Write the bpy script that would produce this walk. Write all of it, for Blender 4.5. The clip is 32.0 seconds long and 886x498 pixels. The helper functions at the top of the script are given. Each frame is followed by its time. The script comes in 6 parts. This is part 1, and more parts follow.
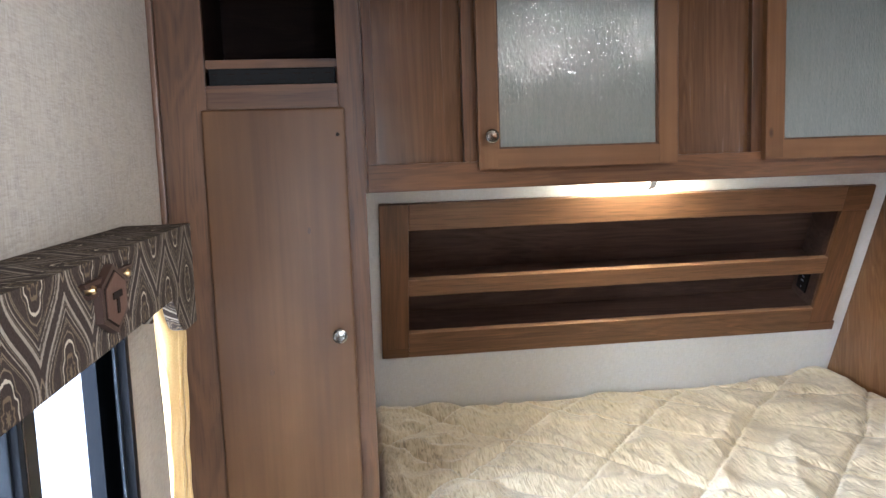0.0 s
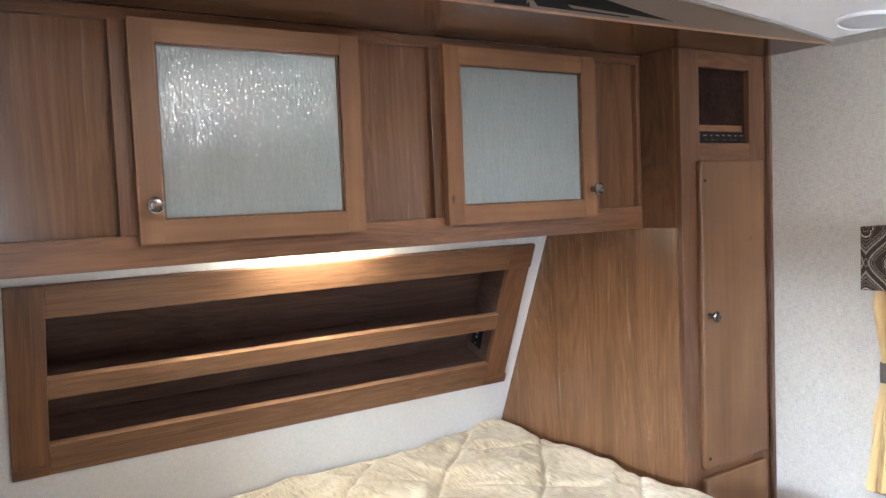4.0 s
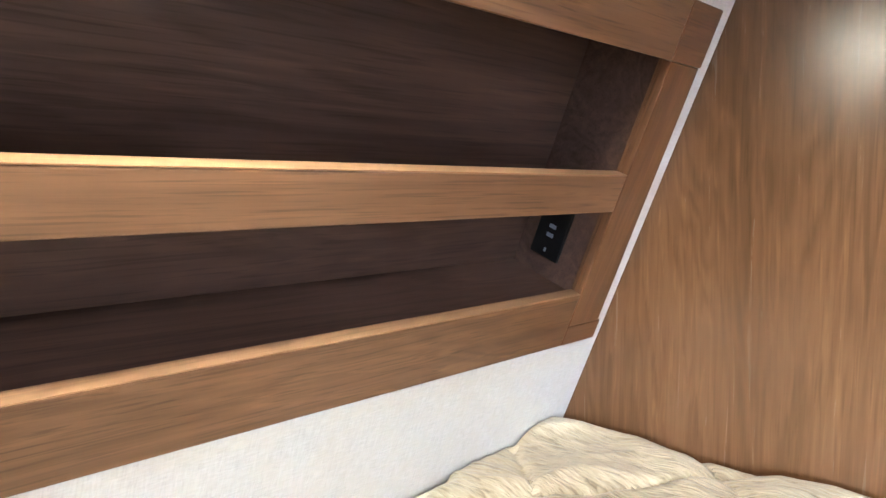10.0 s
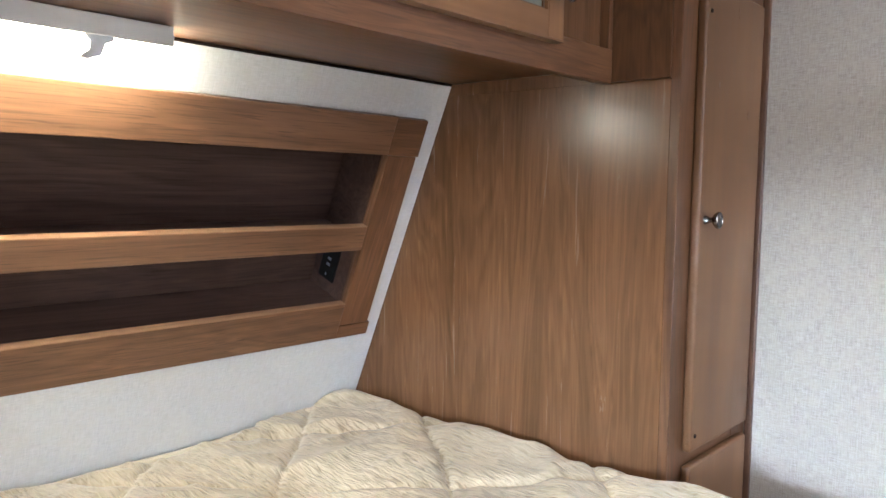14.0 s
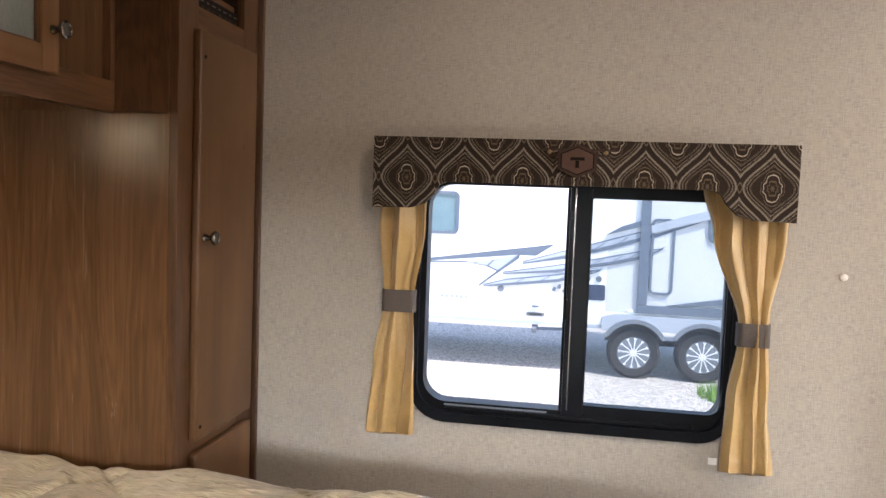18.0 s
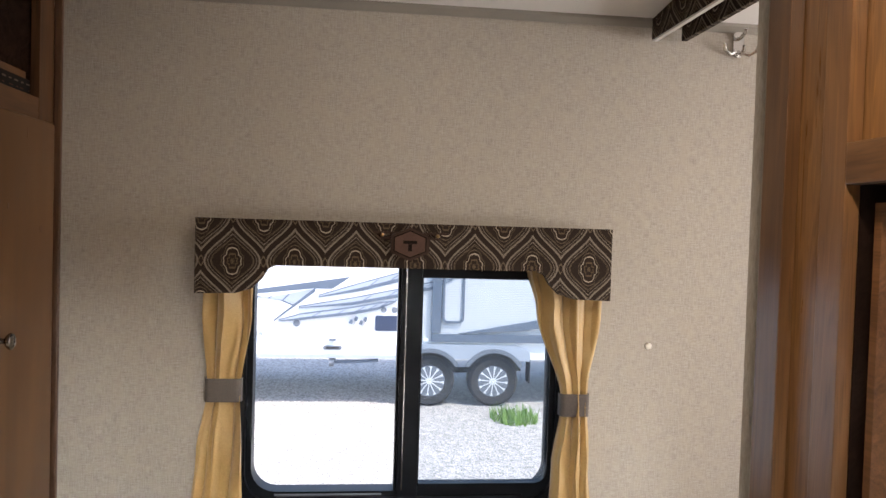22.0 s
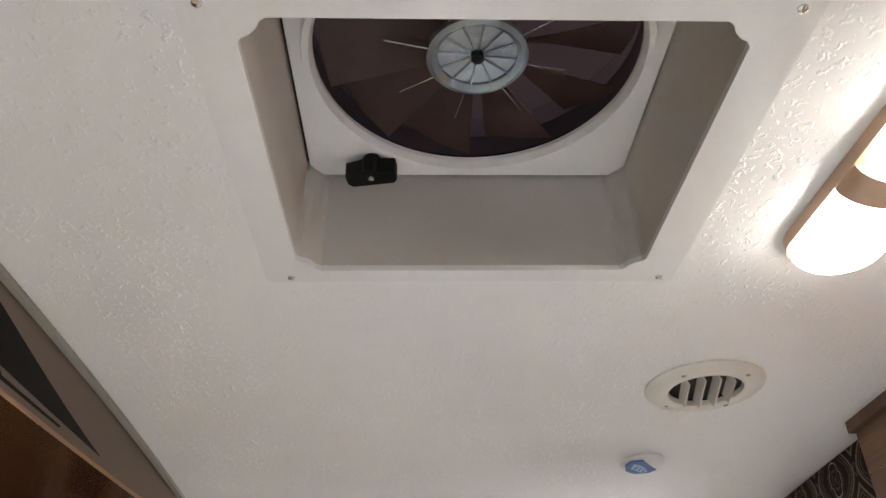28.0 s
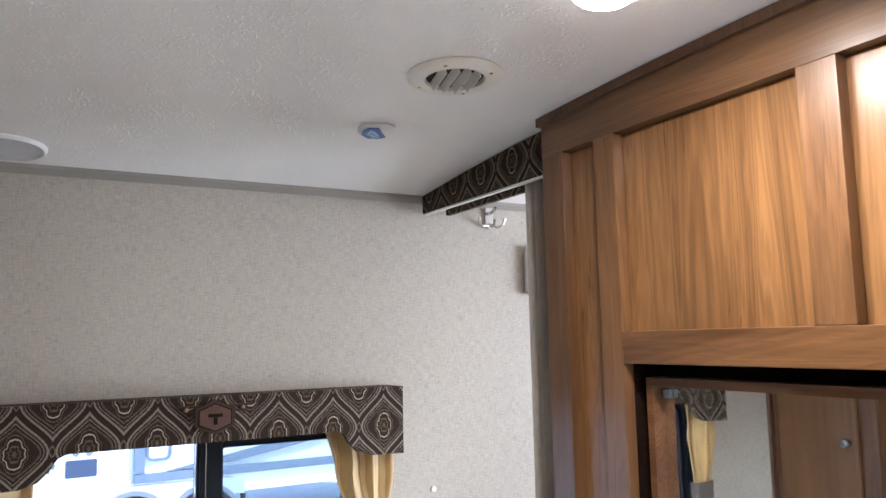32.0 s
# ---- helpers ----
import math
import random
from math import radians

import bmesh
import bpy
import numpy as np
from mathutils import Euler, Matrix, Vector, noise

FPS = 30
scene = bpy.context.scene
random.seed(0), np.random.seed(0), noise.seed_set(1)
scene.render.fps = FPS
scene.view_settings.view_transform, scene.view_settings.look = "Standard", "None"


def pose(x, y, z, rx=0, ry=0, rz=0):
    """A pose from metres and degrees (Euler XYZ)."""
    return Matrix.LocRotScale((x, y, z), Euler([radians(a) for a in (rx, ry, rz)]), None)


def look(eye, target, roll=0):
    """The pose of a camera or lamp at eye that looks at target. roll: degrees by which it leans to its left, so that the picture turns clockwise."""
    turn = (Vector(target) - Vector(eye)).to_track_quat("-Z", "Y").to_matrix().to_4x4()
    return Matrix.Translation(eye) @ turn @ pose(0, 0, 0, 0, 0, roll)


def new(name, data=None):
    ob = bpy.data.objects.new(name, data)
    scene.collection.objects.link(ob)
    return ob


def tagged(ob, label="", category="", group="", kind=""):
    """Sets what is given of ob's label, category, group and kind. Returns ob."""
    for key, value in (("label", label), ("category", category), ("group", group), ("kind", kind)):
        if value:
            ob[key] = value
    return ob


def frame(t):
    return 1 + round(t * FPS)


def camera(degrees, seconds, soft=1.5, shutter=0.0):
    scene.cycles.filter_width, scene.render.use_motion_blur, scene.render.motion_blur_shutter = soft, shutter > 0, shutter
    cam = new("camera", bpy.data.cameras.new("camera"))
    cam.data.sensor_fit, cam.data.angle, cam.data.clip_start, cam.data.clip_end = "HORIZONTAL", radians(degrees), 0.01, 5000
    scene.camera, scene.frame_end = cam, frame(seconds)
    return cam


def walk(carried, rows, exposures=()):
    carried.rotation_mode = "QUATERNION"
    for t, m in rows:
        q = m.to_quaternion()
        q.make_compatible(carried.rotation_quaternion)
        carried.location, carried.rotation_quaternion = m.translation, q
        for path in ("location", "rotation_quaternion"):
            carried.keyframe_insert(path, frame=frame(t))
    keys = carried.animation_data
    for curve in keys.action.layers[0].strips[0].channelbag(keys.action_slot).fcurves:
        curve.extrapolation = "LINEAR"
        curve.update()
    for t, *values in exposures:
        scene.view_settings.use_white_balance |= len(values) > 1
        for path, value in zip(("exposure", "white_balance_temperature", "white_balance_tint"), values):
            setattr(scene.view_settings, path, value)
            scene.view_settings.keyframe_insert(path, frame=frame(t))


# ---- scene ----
cam = camera(60.5, 32.0)
PATH = [
    (0, (-0.827, -1.562, 1.56), (-0.576, 0.408, 1.33), -2.0),
    (0.5, (-0.832, -1.544, 1.574), (-0.433, 0.405, 1.366), -1.0),
    (1, (-0.841, -1.538, 1.593), (-0.347, 0.391, 1.403), -1.1),
    (1.5, (-0.849, -1.505, 1.604), (-0.237, 0.394, 1.458), -0.8),
    (2, (-0.847, -1.488, 1.622), (-0.116, 0.37, 1.518), -0.3),
    (2.5, (-0.839, -1.47, 1.624), (-0.003, 0.345, 1.531), -0.9),
    (3, (-0.829, -1.441, 1.627), (0.108, 0.323, 1.525), -1.7),
    (3.5, (-0.811, -1.405, 1.621), (0.21, 0.311, 1.516), -2.3),
    (4, (-0.813, -1.357, 1.599), (0.266, 0.321, 1.469), -2.4),
    (4.5, (-0.812, -1.275, 1.574), (0.345, 0.348, 1.408), -2.0),
    (6.5, (-0.593, -0.719, 1.444), (0.719, 0.789, 1.369), -0.4),
    (7, (-0.56, -0.529, 1.427), (0.822, 0.914, 1.334), -0.5),
    (7.5, (-0.497, -0.372, 1.361), (0.915, 1.039, 1.232), -0.6),
    (8, (-0.444, -0.164, 1.311), (1.026, 1.18, 1.128), -2.1),
    (8.5, (-0.394, -0.015, 1.267), (1.083, 1.313, 1.038), -2.6),
    (9, (-0.349, 0.038, 1.213), (1.105, 1.397, 1.015), -1.3),
    (9.5, (-0.315, 0.073, 1.212), (1.159, 1.412, 1.03), -0.4),
    (10, (-0.29, 0.089, 1.207), (1.179, 1.435, 1.033), 0.3),
    (10.5, (-0.292, 0.107, 1.199), (1.193, 1.434, 1.019), 0.5),
    (11, (-0.289, 0.082, 1.211), (1.193, 1.413, 1.029), 0.6),
    (11.5, (-0.332, 0.041, 1.234), (1.172, 1.349, 1.067), -0.1),
    (12, (-0.344, -0.066, 1.256), (1.107, 1.298, 1.067), -0.2),
    (12.5, (-0.368, -0.186, 1.282), (1.066, 1.19, 1.054), -0.4),
    (13, (-0.381, -0.34, 1.31), (1.056, 1.031, 1.069), 0.2),
    (13.5, (-0.402, -0.474, 1.299), (1.045, 0.893, 1.102), 0.2),
    (15.5, (-0.513, -0.757, 1.35), (1.209, 0.252, 1.212), 1.9),
    (16, (-0.523, -0.765, 1.403), (1.298, 0.034, 1.189), 1.4),
    (16.5, (-0.539, -0.775, 1.355), (1.346, -0.127, 1.196), 1.2),
    (17, (-0.549, -0.779, 1.348), (1.375, -0.25, 1.211), 1.4),
    (17.5, (-0.552, -0.778, 1.364), (1.398, -0.356, 1.216), 1.7),
    (18, (-0.564, -0.767, 1.352), (1.404, -0.435, 1.218), 2.1),
    (18.5, (-0.579, -0.766, 1.356), (1.403, -0.534, 1.219), 2.2),
    (19, (-0.575, -0.75, 1.357), (1.418, -0.665, 1.204), 1.6),
    (19.5, (-0.575, -0.736, 1.338), (1.417, -0.737, 1.165), 0.9),
    (20, (-0.571, -0.716, 1.365), (1.412, -0.801, 1.125), 0.5),
    (20.5, (-0.56, -0.705, 1.409), (1.417, -0.856, 1.143), 0.7),
    (21, (-0.557, -0.691, 1.445), (1.42, -0.882, 1.208), 1.0),
    (21.5, (-0.542, -0.653, 1.443), (1.438, -0.893, 1.289), 1.4),
    (22, (-0.538, -0.662, 1.482), (1.449, -0.882, 1.423), 1.7),
    (22.5, (-0.523, -0.65, 1.516), (1.461, -0.861, 1.646), 1.5),
    (23, (-0.521, -0.646, 1.562), (1.447, -0.864, 1.841), 1.6),
    (23.5, (-0.511, -0.639, 1.606), (1.42, -0.858, 2.08), 1.8),
    (24, (-0.513, -0.629, 1.638), (1.362, -0.824, 2.308), 1.5),
    (24.5, (-0.504, -0.63, 1.655), (1.325, -0.778, 2.45), 0.2),
    (25, (-0.506, -0.636, 1.674), (1.27, -0.736, 2.587), -1.4),
    (25.5, (-0.5, -0.635, 1.679), (1.221, -0.722, 2.695), -2.9),
    (27.5, (-0.494, -0.623, 1.668), (1.189, -0.676, 2.748), -0.6),
    (28, (-0.5, -0.609, 1.651), (1.194, -0.7, 2.709), -1.2),
    (28.5, (-0.51, -0.611, 1.641), (1.222, -0.736, 2.633), -1.6),
    (29, (-0.538, -0.624, 1.627), (1.234, -0.744, 2.547), -1.3),
    (29.5, (-0.567, -0.573, 1.617), (1.255, -0.757, 2.422), -1.1),
    (30, (-0.579, -0.531, 1.629), (1.297, -0.822, 2.258), -0.1),
    (30.5, (-0.578, -0.475, 1.622), (1.3, -0.911, 2.152), -0.9),
    (31, (-0.593, -0.429, 1.61), (1.259, -1.042, 2.055), -1.2),
    (31.5, (-0.595, -0.398, 1.614), (1.206, -1.196, 1.962), -1.6),
    (32, (-0.596, -0.395, 1.6), (1.139, -1.363, 1.834), -1.2),
]
EXPOSURE = [(0.0, 3.0, 5300, 10), (2.0, 3.5, 5400, 10), (4.0, 3.45, 5250, 10), (7.0, 3.4, 5650, 10), (8.0, 3.35, 5550, 10), (9.0, 3.65, 5450, 10), (11.0, 3.8, 5250, 10), (12.0, 3.65, 5250, 10), (13.0, 3.4, 4950, 10), (15.5, 2.95, 5950, 12),
            (17.0, 2.3, 6550, 16), (19.0, 2.1, 6650, 16), (21.0, 2.0, 6450, 15), (22.0, 2.05, 6650, 15), (23.0, 2.6, 6500, 13), (24.0, 2.85, 5700, 10), (25.0, 2.8, 5700, 10), (28.0, 2.75, 5700, 10), (30.0, 2.85, 5500, 10), (31.0, 2.8, 5350, 10), (32.0, 2.6, 5400, 11)]
walk(cam, [(t, look(eye, target, roll)) for t, eye, target, roll in PATH], EXPOSURE)

# ---- world, sun, exposure ----
world = bpy.data.worlds.new("sky")
scene.world = world
world.use_nodes = True
_bg = world.node_tree.nodes["Background"]
_sky = world.node_tree.nodes.new("ShaderNodeTexSky")
_sky.sky_type = "NISHITA"
_sky.sun_disc = False
_sky.sun_elevation, _sky.sun_rotation = radians(58), radians(216.5)
world.node_tree.links.new(_sky.outputs[0], _bg.inputs[0])
_bg.inputs[1].default_value = 0.15
_sun = bpy.data.lights.new("sun", "SUN")
_sun.energy, _sun.angle, _sun.color = 2.0, radians(0.5), (1.0, 0.95, 0.87)
new("sun", _sun).matrix_world = look((-3.7, -5.0, 10.0), (0, 0, 0))

LENS_GLOW = 3.5     # ceiling light lenses
READ_GLOW = 14.5     # strip light under the overhead cabinet

# added fill lamp out of view, standing in for light from the passage behind
_day = bpy.data.lights.new("rear_fill_lamp", "AREA")
_day.shape, _day.size, _day.size_y, _day.energy, _day.color = "RECTANGLE", 1.5, 1.1, 19.0, (1.0, 0.98, 0.95)
new("rear_fill_lamp", _day).matrix_world = look((0.33, -3.405, 1.35), (0.33, 0, 1.3))

# sky light in front of the opening of the passage-side window
_side = bpy.data.lights.new("west_window_sky", "AREA")
_side.shape, _side.size, _side.size_y, _side.energy, _side.color = "RECTANGLE", 1.3, 0.9, 46.0, (0.92, 0.975, 1.0)
new("west_window_sky", _side).matrix_world = look((-2.2, -1.10, 1.74), (0.1, -0.86, 0.84))

# directed light of the two lit panels in the ceiling lamp
for _x in (-0.088, 0.068):
    _led = bpy.data.lights.new("ceiling_lamp_panel", "AREA")
    _led.shape, _led.size, _led.size_y, _led.energy, _led.color = "ELLIPSE", 0.085, 0.055, 0.95, (1.0, 0.86, 0.69)
    new("ceiling_lamp_panel", _led).matrix_world = Matrix.Translation((_x, -1.014, 2.0022))

# ---- plan ----
WR, WL = 1.2, -1.185          # side walls
BACK = -3.4                   # end of the passage behind the partition
EDGE_Z, CROWN = 1.98, 0.045   # ceiling height at the walls, and its arch


def ceil_z(x):
    return EDGE_Z + CROWN * (1.44 - x * x)


def head_y(z):
    """The leaning head wall: its face at height z."""
    return 0.80 - 0.405 * (z - 0.80)


# ---- materials ----
class Graph:
    """Small wrapper round a material's node tree."""

    def __init__(self, name):
        self.mat = bpy.data.materials.new(name)
        self.mat.use_nodes = True
        self.nt = self.mat.node_tree
        self.bsdf = self.nt.nodes["Principled BSDF"]

    def node(self, kind, **inputs):
        n = self.nt.nodes.new(kind)
        for key, value in inputs.items():
            self.put(n.inputs[key.replace("_", " ")], value)
        return n

    def put(self, socket, value):
        if isinstance(value, bpy.types.NodeSocket):
            self.nt.links.new(value, socket)
        else:
            socket.default_value = value

    def m(self, op, a, b=0.0, c=0.0):
        n = self.nt.nodes.new("ShaderNodeMath")
        n.operation = op
        for k, v in enumerate((a, b, c)):
            self.put(n.inputs[k], v)
        return n.outputs[0]

    def coords(self, kind="Object", scale=(1, 1, 1), rot=(0, 0, 0), vary=0.0):
        tc = self.nt.nodes.new("ShaderNodeTexCoord").outputs[kind]
        if vary:
            info = self.nt.nodes.new("ShaderNodeObjectInfo").outputs["Random"]
            add = self.nt.nodes.new("ShaderNodeVectorMath")
            add.operation = "ADD"
            self.put(add.inputs[0], tc)
            comb = self.node("ShaderNodeCombineXYZ", X=self.m("MULTIPLY", info, vary), Y=self.m("MULTIPLY", info, vary * 1.7), Z=self.m("MULTIPLY", info, vary * 0.6))
            self.put(add.inputs[1], comb.outputs[0])
            tc = add.outputs[0]
        mp = self.nt.nodes.new("ShaderNodeMapping")
        self.put(mp.inputs[0], tc)
        mp.inputs["Scale"].default_value = scale
        mp.inputs["Rotation"].default_value = rot
        return mp.outputs[0]

    def noise(self, vec, scale=1.0, detail=4.0, rough=0.55, distortion=0.0):
        return self.node("ShaderNodeTexNoise", Vector=vec, Scale=scale, Detail=detail, Roughness=rough, Distortion=distortion).outputs["Fac"]

    def ramp(self, fac, stops):
        r = self.nt.nodes.new("ShaderNodeValToRGB")
        self.put(r.inputs[0], fac)
        el = r.color_ramp.elements
        while len(el) < len(stops):
            el.new(0.5)
        for e, (p, c) in zip(el, stops):
            e.position = p
            e.color = (*c, 1) if len(c) == 3 else c
        return r.outputs[0]

    def mix(self, fac, a, b, blend="MIX"):
        n = self.nt.nodes.new("ShaderNodeMix")
        n.data_type, n.blend_type = "RGBA", blend
        self.put(n.inputs[0], fac)
        self.put(n.inputs[6], a if isinstance(a, bpy.types.NodeSocket) else (*a, 1))
        self.put(n.inputs[7], b if isinstance(b, bpy.types.NodeSocket) else (*b, 1))
        return n.outputs[2]

    def bump(self, height, strength=0.2, distance=0.01):
        n = self.node("ShaderNodeBump", Height=height, Strength=strength, Distance=distance)
        self.put(self.bsdf.inputs["Normal"], n.outputs[0])

    def set(self, **kw):
        for key, value in kw.items():
            s = self.bsdf.inputs[key.replace("_", " ")]
            self.put(s, (*value, 1) if isinstance(value, tuple) and len(value) == 3 and s.type == "RGBA" else value)
        return self


def plain(name, color, rough=0.5, metal=0.0, wear=0.12, bump=0.0, **kw):
    """Paint, plastic or metal with faint blotches and grain."""
    g = Graph(name)
    n = g.noise(g.coords(vary=3), 9, 5)
    f = g.noise(g.coords(vary=3), 180, 2)
    dark = tuple(c * (1 - wear) for c in color)
    g.set(Base_Color=g.ramp(g.m("ADD", g.m("MULTIPLY", n, 0.7), g.m("MULTIPLY", f, 0.3)), [(0.3, dark), (0.7, color)]), Metallic=metal)
    g.set(Roughness=g.m("ADD", rough - 0.06, g.m("MULTIPLY", n, 0.12)))
    if bump:
        g.bump(f, bump, 0.001)
    g.set(**kw)
    return g.mat


def wood(name, light, dark, axis="z", rough=0.36, fine=0.35, figure=1.0, bump=0.05, pores=0.72, coat=0.0, spec=0.36):
    """Straight-grained timber or laminate; axis is the way of the grain."""
    g = Graph(name)
    k = "xyz".index(axis)
    def stretch(across, along):
        s = [across] * 3
        s[k] = along
        return tuple(s)
    broad = g.noise(g.coords(scale=stretch(6 * figure, 0.7), vary=7), 1, 4, 0.5, 1.0)
    def warped(across, along, much):
        shift = g.m("MULTIPLY", g.m("SUBTRACT", broad, 0.5), much)
        add = g.nt.nodes.new("ShaderNodeVectorMath")
        g.put(add.inputs[0], g.coords(scale=stretch(across, along), vary=7))
        g.put(add.inputs[1], g.node("ShaderNodeCombineXYZ", X=shift, Y=shift, Z=shift).outputs[0])
        return add.outputs[0]
    streak = g.noise(warped(80, 2.6, 5.0), 1, 6, 0.62, 0.3)
    fibre = g.noise(warped(380, 9, 16.0), 1, 2, 0.5)
    rings = g.m("ADD", 0.5, g.m("MULTIPLY", g.m("SINE", g.m("MULTIPLY", broad, 95.0)), 0.5))
    tone = g.m("ADD", g.m("MULTIPLY", g.m("ADD", g.m("MULTIPLY", broad, 0.86), g.m("MULTIPLY", rings, 0.14)), 1 - fine), g.m("MULTIPLY", streak, fine))
    mid = tuple((a + b) / 2 for a, b in zip(light, dark))
    col = g.ramp(tone, [(0.32, dark), (0.5, mid), (0.68, light)])
    pore = g.ramp(fibre, [(0.30, (pores,) * 3), (0.46, (1, 1, 1))])
    fleck = g.noise(warped(120, 7.5, 9.0), 1, 2, 0.5)
    pale = g.ramp(fleck, [(0.58, (1, 1, 1)), (0.74, (1.2, 1.18, 1.14))])
    col = g.mix(1.0, col, pale, "MULTIPLY")
    g.set(Base_Color=g.mix(1.0, col, pore, "MULTIPLY"))
    g.set(Roughness=g.m("ADD", rough - 0.08, g.m("MULTIPLY", streak, 0.16)), Specular_IOR_Level=spec)
    if coat:
        g.set(Coat_Weight=coat, Coat_Roughness=0.25)
    g.bump(g.m("ADD", fibre, g.m("MULTIPLY", streak, 0.6)), bump, 0.0015)
    return g.mat


def alder(name, axis="z", depth=1.0):
    """Knotty alder door wood: warm, with soft boards and a few knots."""
    g = Graph(name)
    k = "xyz".index(axis)
    s = [7.0, 7.0, 7.0]
    s[k] = 0.8
    board = g.noise(g.coords(scale=tuple(s), vary=5), 1.0, 3, 0.5, 0.5)
    s2 = [60.0, 60.0, 60.0]
    s2[k] = 2.0
    streak = g.noise(g.coords(scale=tuple(s2), vary=5), 1.0, 4, 0.6)
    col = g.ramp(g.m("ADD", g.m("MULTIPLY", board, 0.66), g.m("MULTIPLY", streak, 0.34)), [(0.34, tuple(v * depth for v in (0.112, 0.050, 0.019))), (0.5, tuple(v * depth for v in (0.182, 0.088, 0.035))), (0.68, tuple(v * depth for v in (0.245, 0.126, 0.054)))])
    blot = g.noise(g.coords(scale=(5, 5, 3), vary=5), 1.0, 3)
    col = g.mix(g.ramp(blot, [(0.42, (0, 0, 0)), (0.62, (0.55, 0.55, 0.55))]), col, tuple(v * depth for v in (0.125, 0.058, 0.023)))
    sk = [9.0, 9.0, 9.0]
    sk[k] = 4.2
    vor = g.node("ShaderNodeTexVoronoi", Vector=g.coords(scale=tuple(sk), vary=5), Scale=1.0).outputs["Distance"]
    knot = g.ramp(vor, [(0.035, (1, 1, 1)), (0.07, (0, 0, 0))])
    g.set(Base_Color=g.mix(g.m("MULTIPLY", knot, 0.85), col, (0.05, 0.022, 0.012)))
    g.set(Roughness=g.m("ADD", 0.34, g.m("MULTIPLY", streak, 0.14)), Specular_IOR_Level=0.34)
    g.bump(streak, 0.04, 0.001)
    return g.mat


def linen(name, light, dark, axes="yz", strength=0.25):
    """Wallboard paper with a woven linen print."""
    g = Graph(name)
    a = [30.0, 30.0, 30.0]
    b = [30.0, 30.0, 30.0]
    a["xyz".index(axes[0])], a["xyz".index(axes[1])] = 55.0, 430.0
    b["xyz".index(axes[0])], b["xyz".index(axes[1])] = 430.0, 45.0
    weft = g.noise(g.coords(scale=tuple(a)), 1, 3, 0.6)
    warp = g.noise(g.coords(scale=tuple(b)), 1, 3, 0.6)
    thread = g.m("ADD", g.m("MULTIPLY", weft, 0.5), g.m("MULTIPLY", warp, 0.5))
    blot = g.noise(g.coords(scale=(5, 5, 5)), 1, 4)
    fleck = g.noise(g.coords(scale=tuple(v * 0.5 for v in b)), 1, 2)
    slub = g.noise(g.coords(scale=tuple(v * 0.5 for v in a)), 1, 2)
    col = g.ramp(thread, [(0.38, dark), (0.58, light)])
    col = g.mix(g.ramp(fleck, [(0.58, (0, 0, 0)), (0.74, (0.34, 0.34, 0.34))]), col, tuple(c * 0.74 for c in dark))
    col = g.mix(g.ramp(slub, [(0.60, (0, 0, 0)), (0.74, (0.34, 0.34, 0.34))]), col, tuple(c * 0.78 for c in dark))
    mottle = g.noise(g.coords(scale=(34, 34, 34)), 1, 3, 0.6)
    col = g.mix(g.ramp(mottle, [(0.42, (0, 0, 0)), (0.66, (0.5, 0.5, 0.5))]), col, (light[0] * 0.93, light[1] * 0.90, light[2] * 0.82))
    g.set(Base_Color=g.mix(g.m("MULTIPLY", blot, 0.30), col, tuple(c * 0.82 for c in light)), Roughness=0.62)
    g.bump(thread, strength, 0.0012)
    return g.mat


def emboss(name):
    """White ceiling board with a blistered emboss."""
    g = Graph(name)
    c = g.coords(scale=(1, 1, 1))
    vor = g.noise(c, 150, 2, 0.5, 0.3)
    patch = g.noise(c, 9, 4)
    h = g.m("MULTIPLY", g.ramp(vor, [(0.57, (0, 0, 0)), (0.66, (1, 1, 1))]), g.ramp(patch, [(0.4, (0.1, 0.1, 0.1)), (0.62, (1, 1, 1))]))
    g.set(Base_Color=g.ramp(g.noise(c, 4, 4), [(0.3, (0.76, 0.74, 0.71)), (0.7, (0.82, 0.80, 0.77))]), Roughness=0.36)
    g.bump(h, 0.55, 0.0022)
    return g.mat


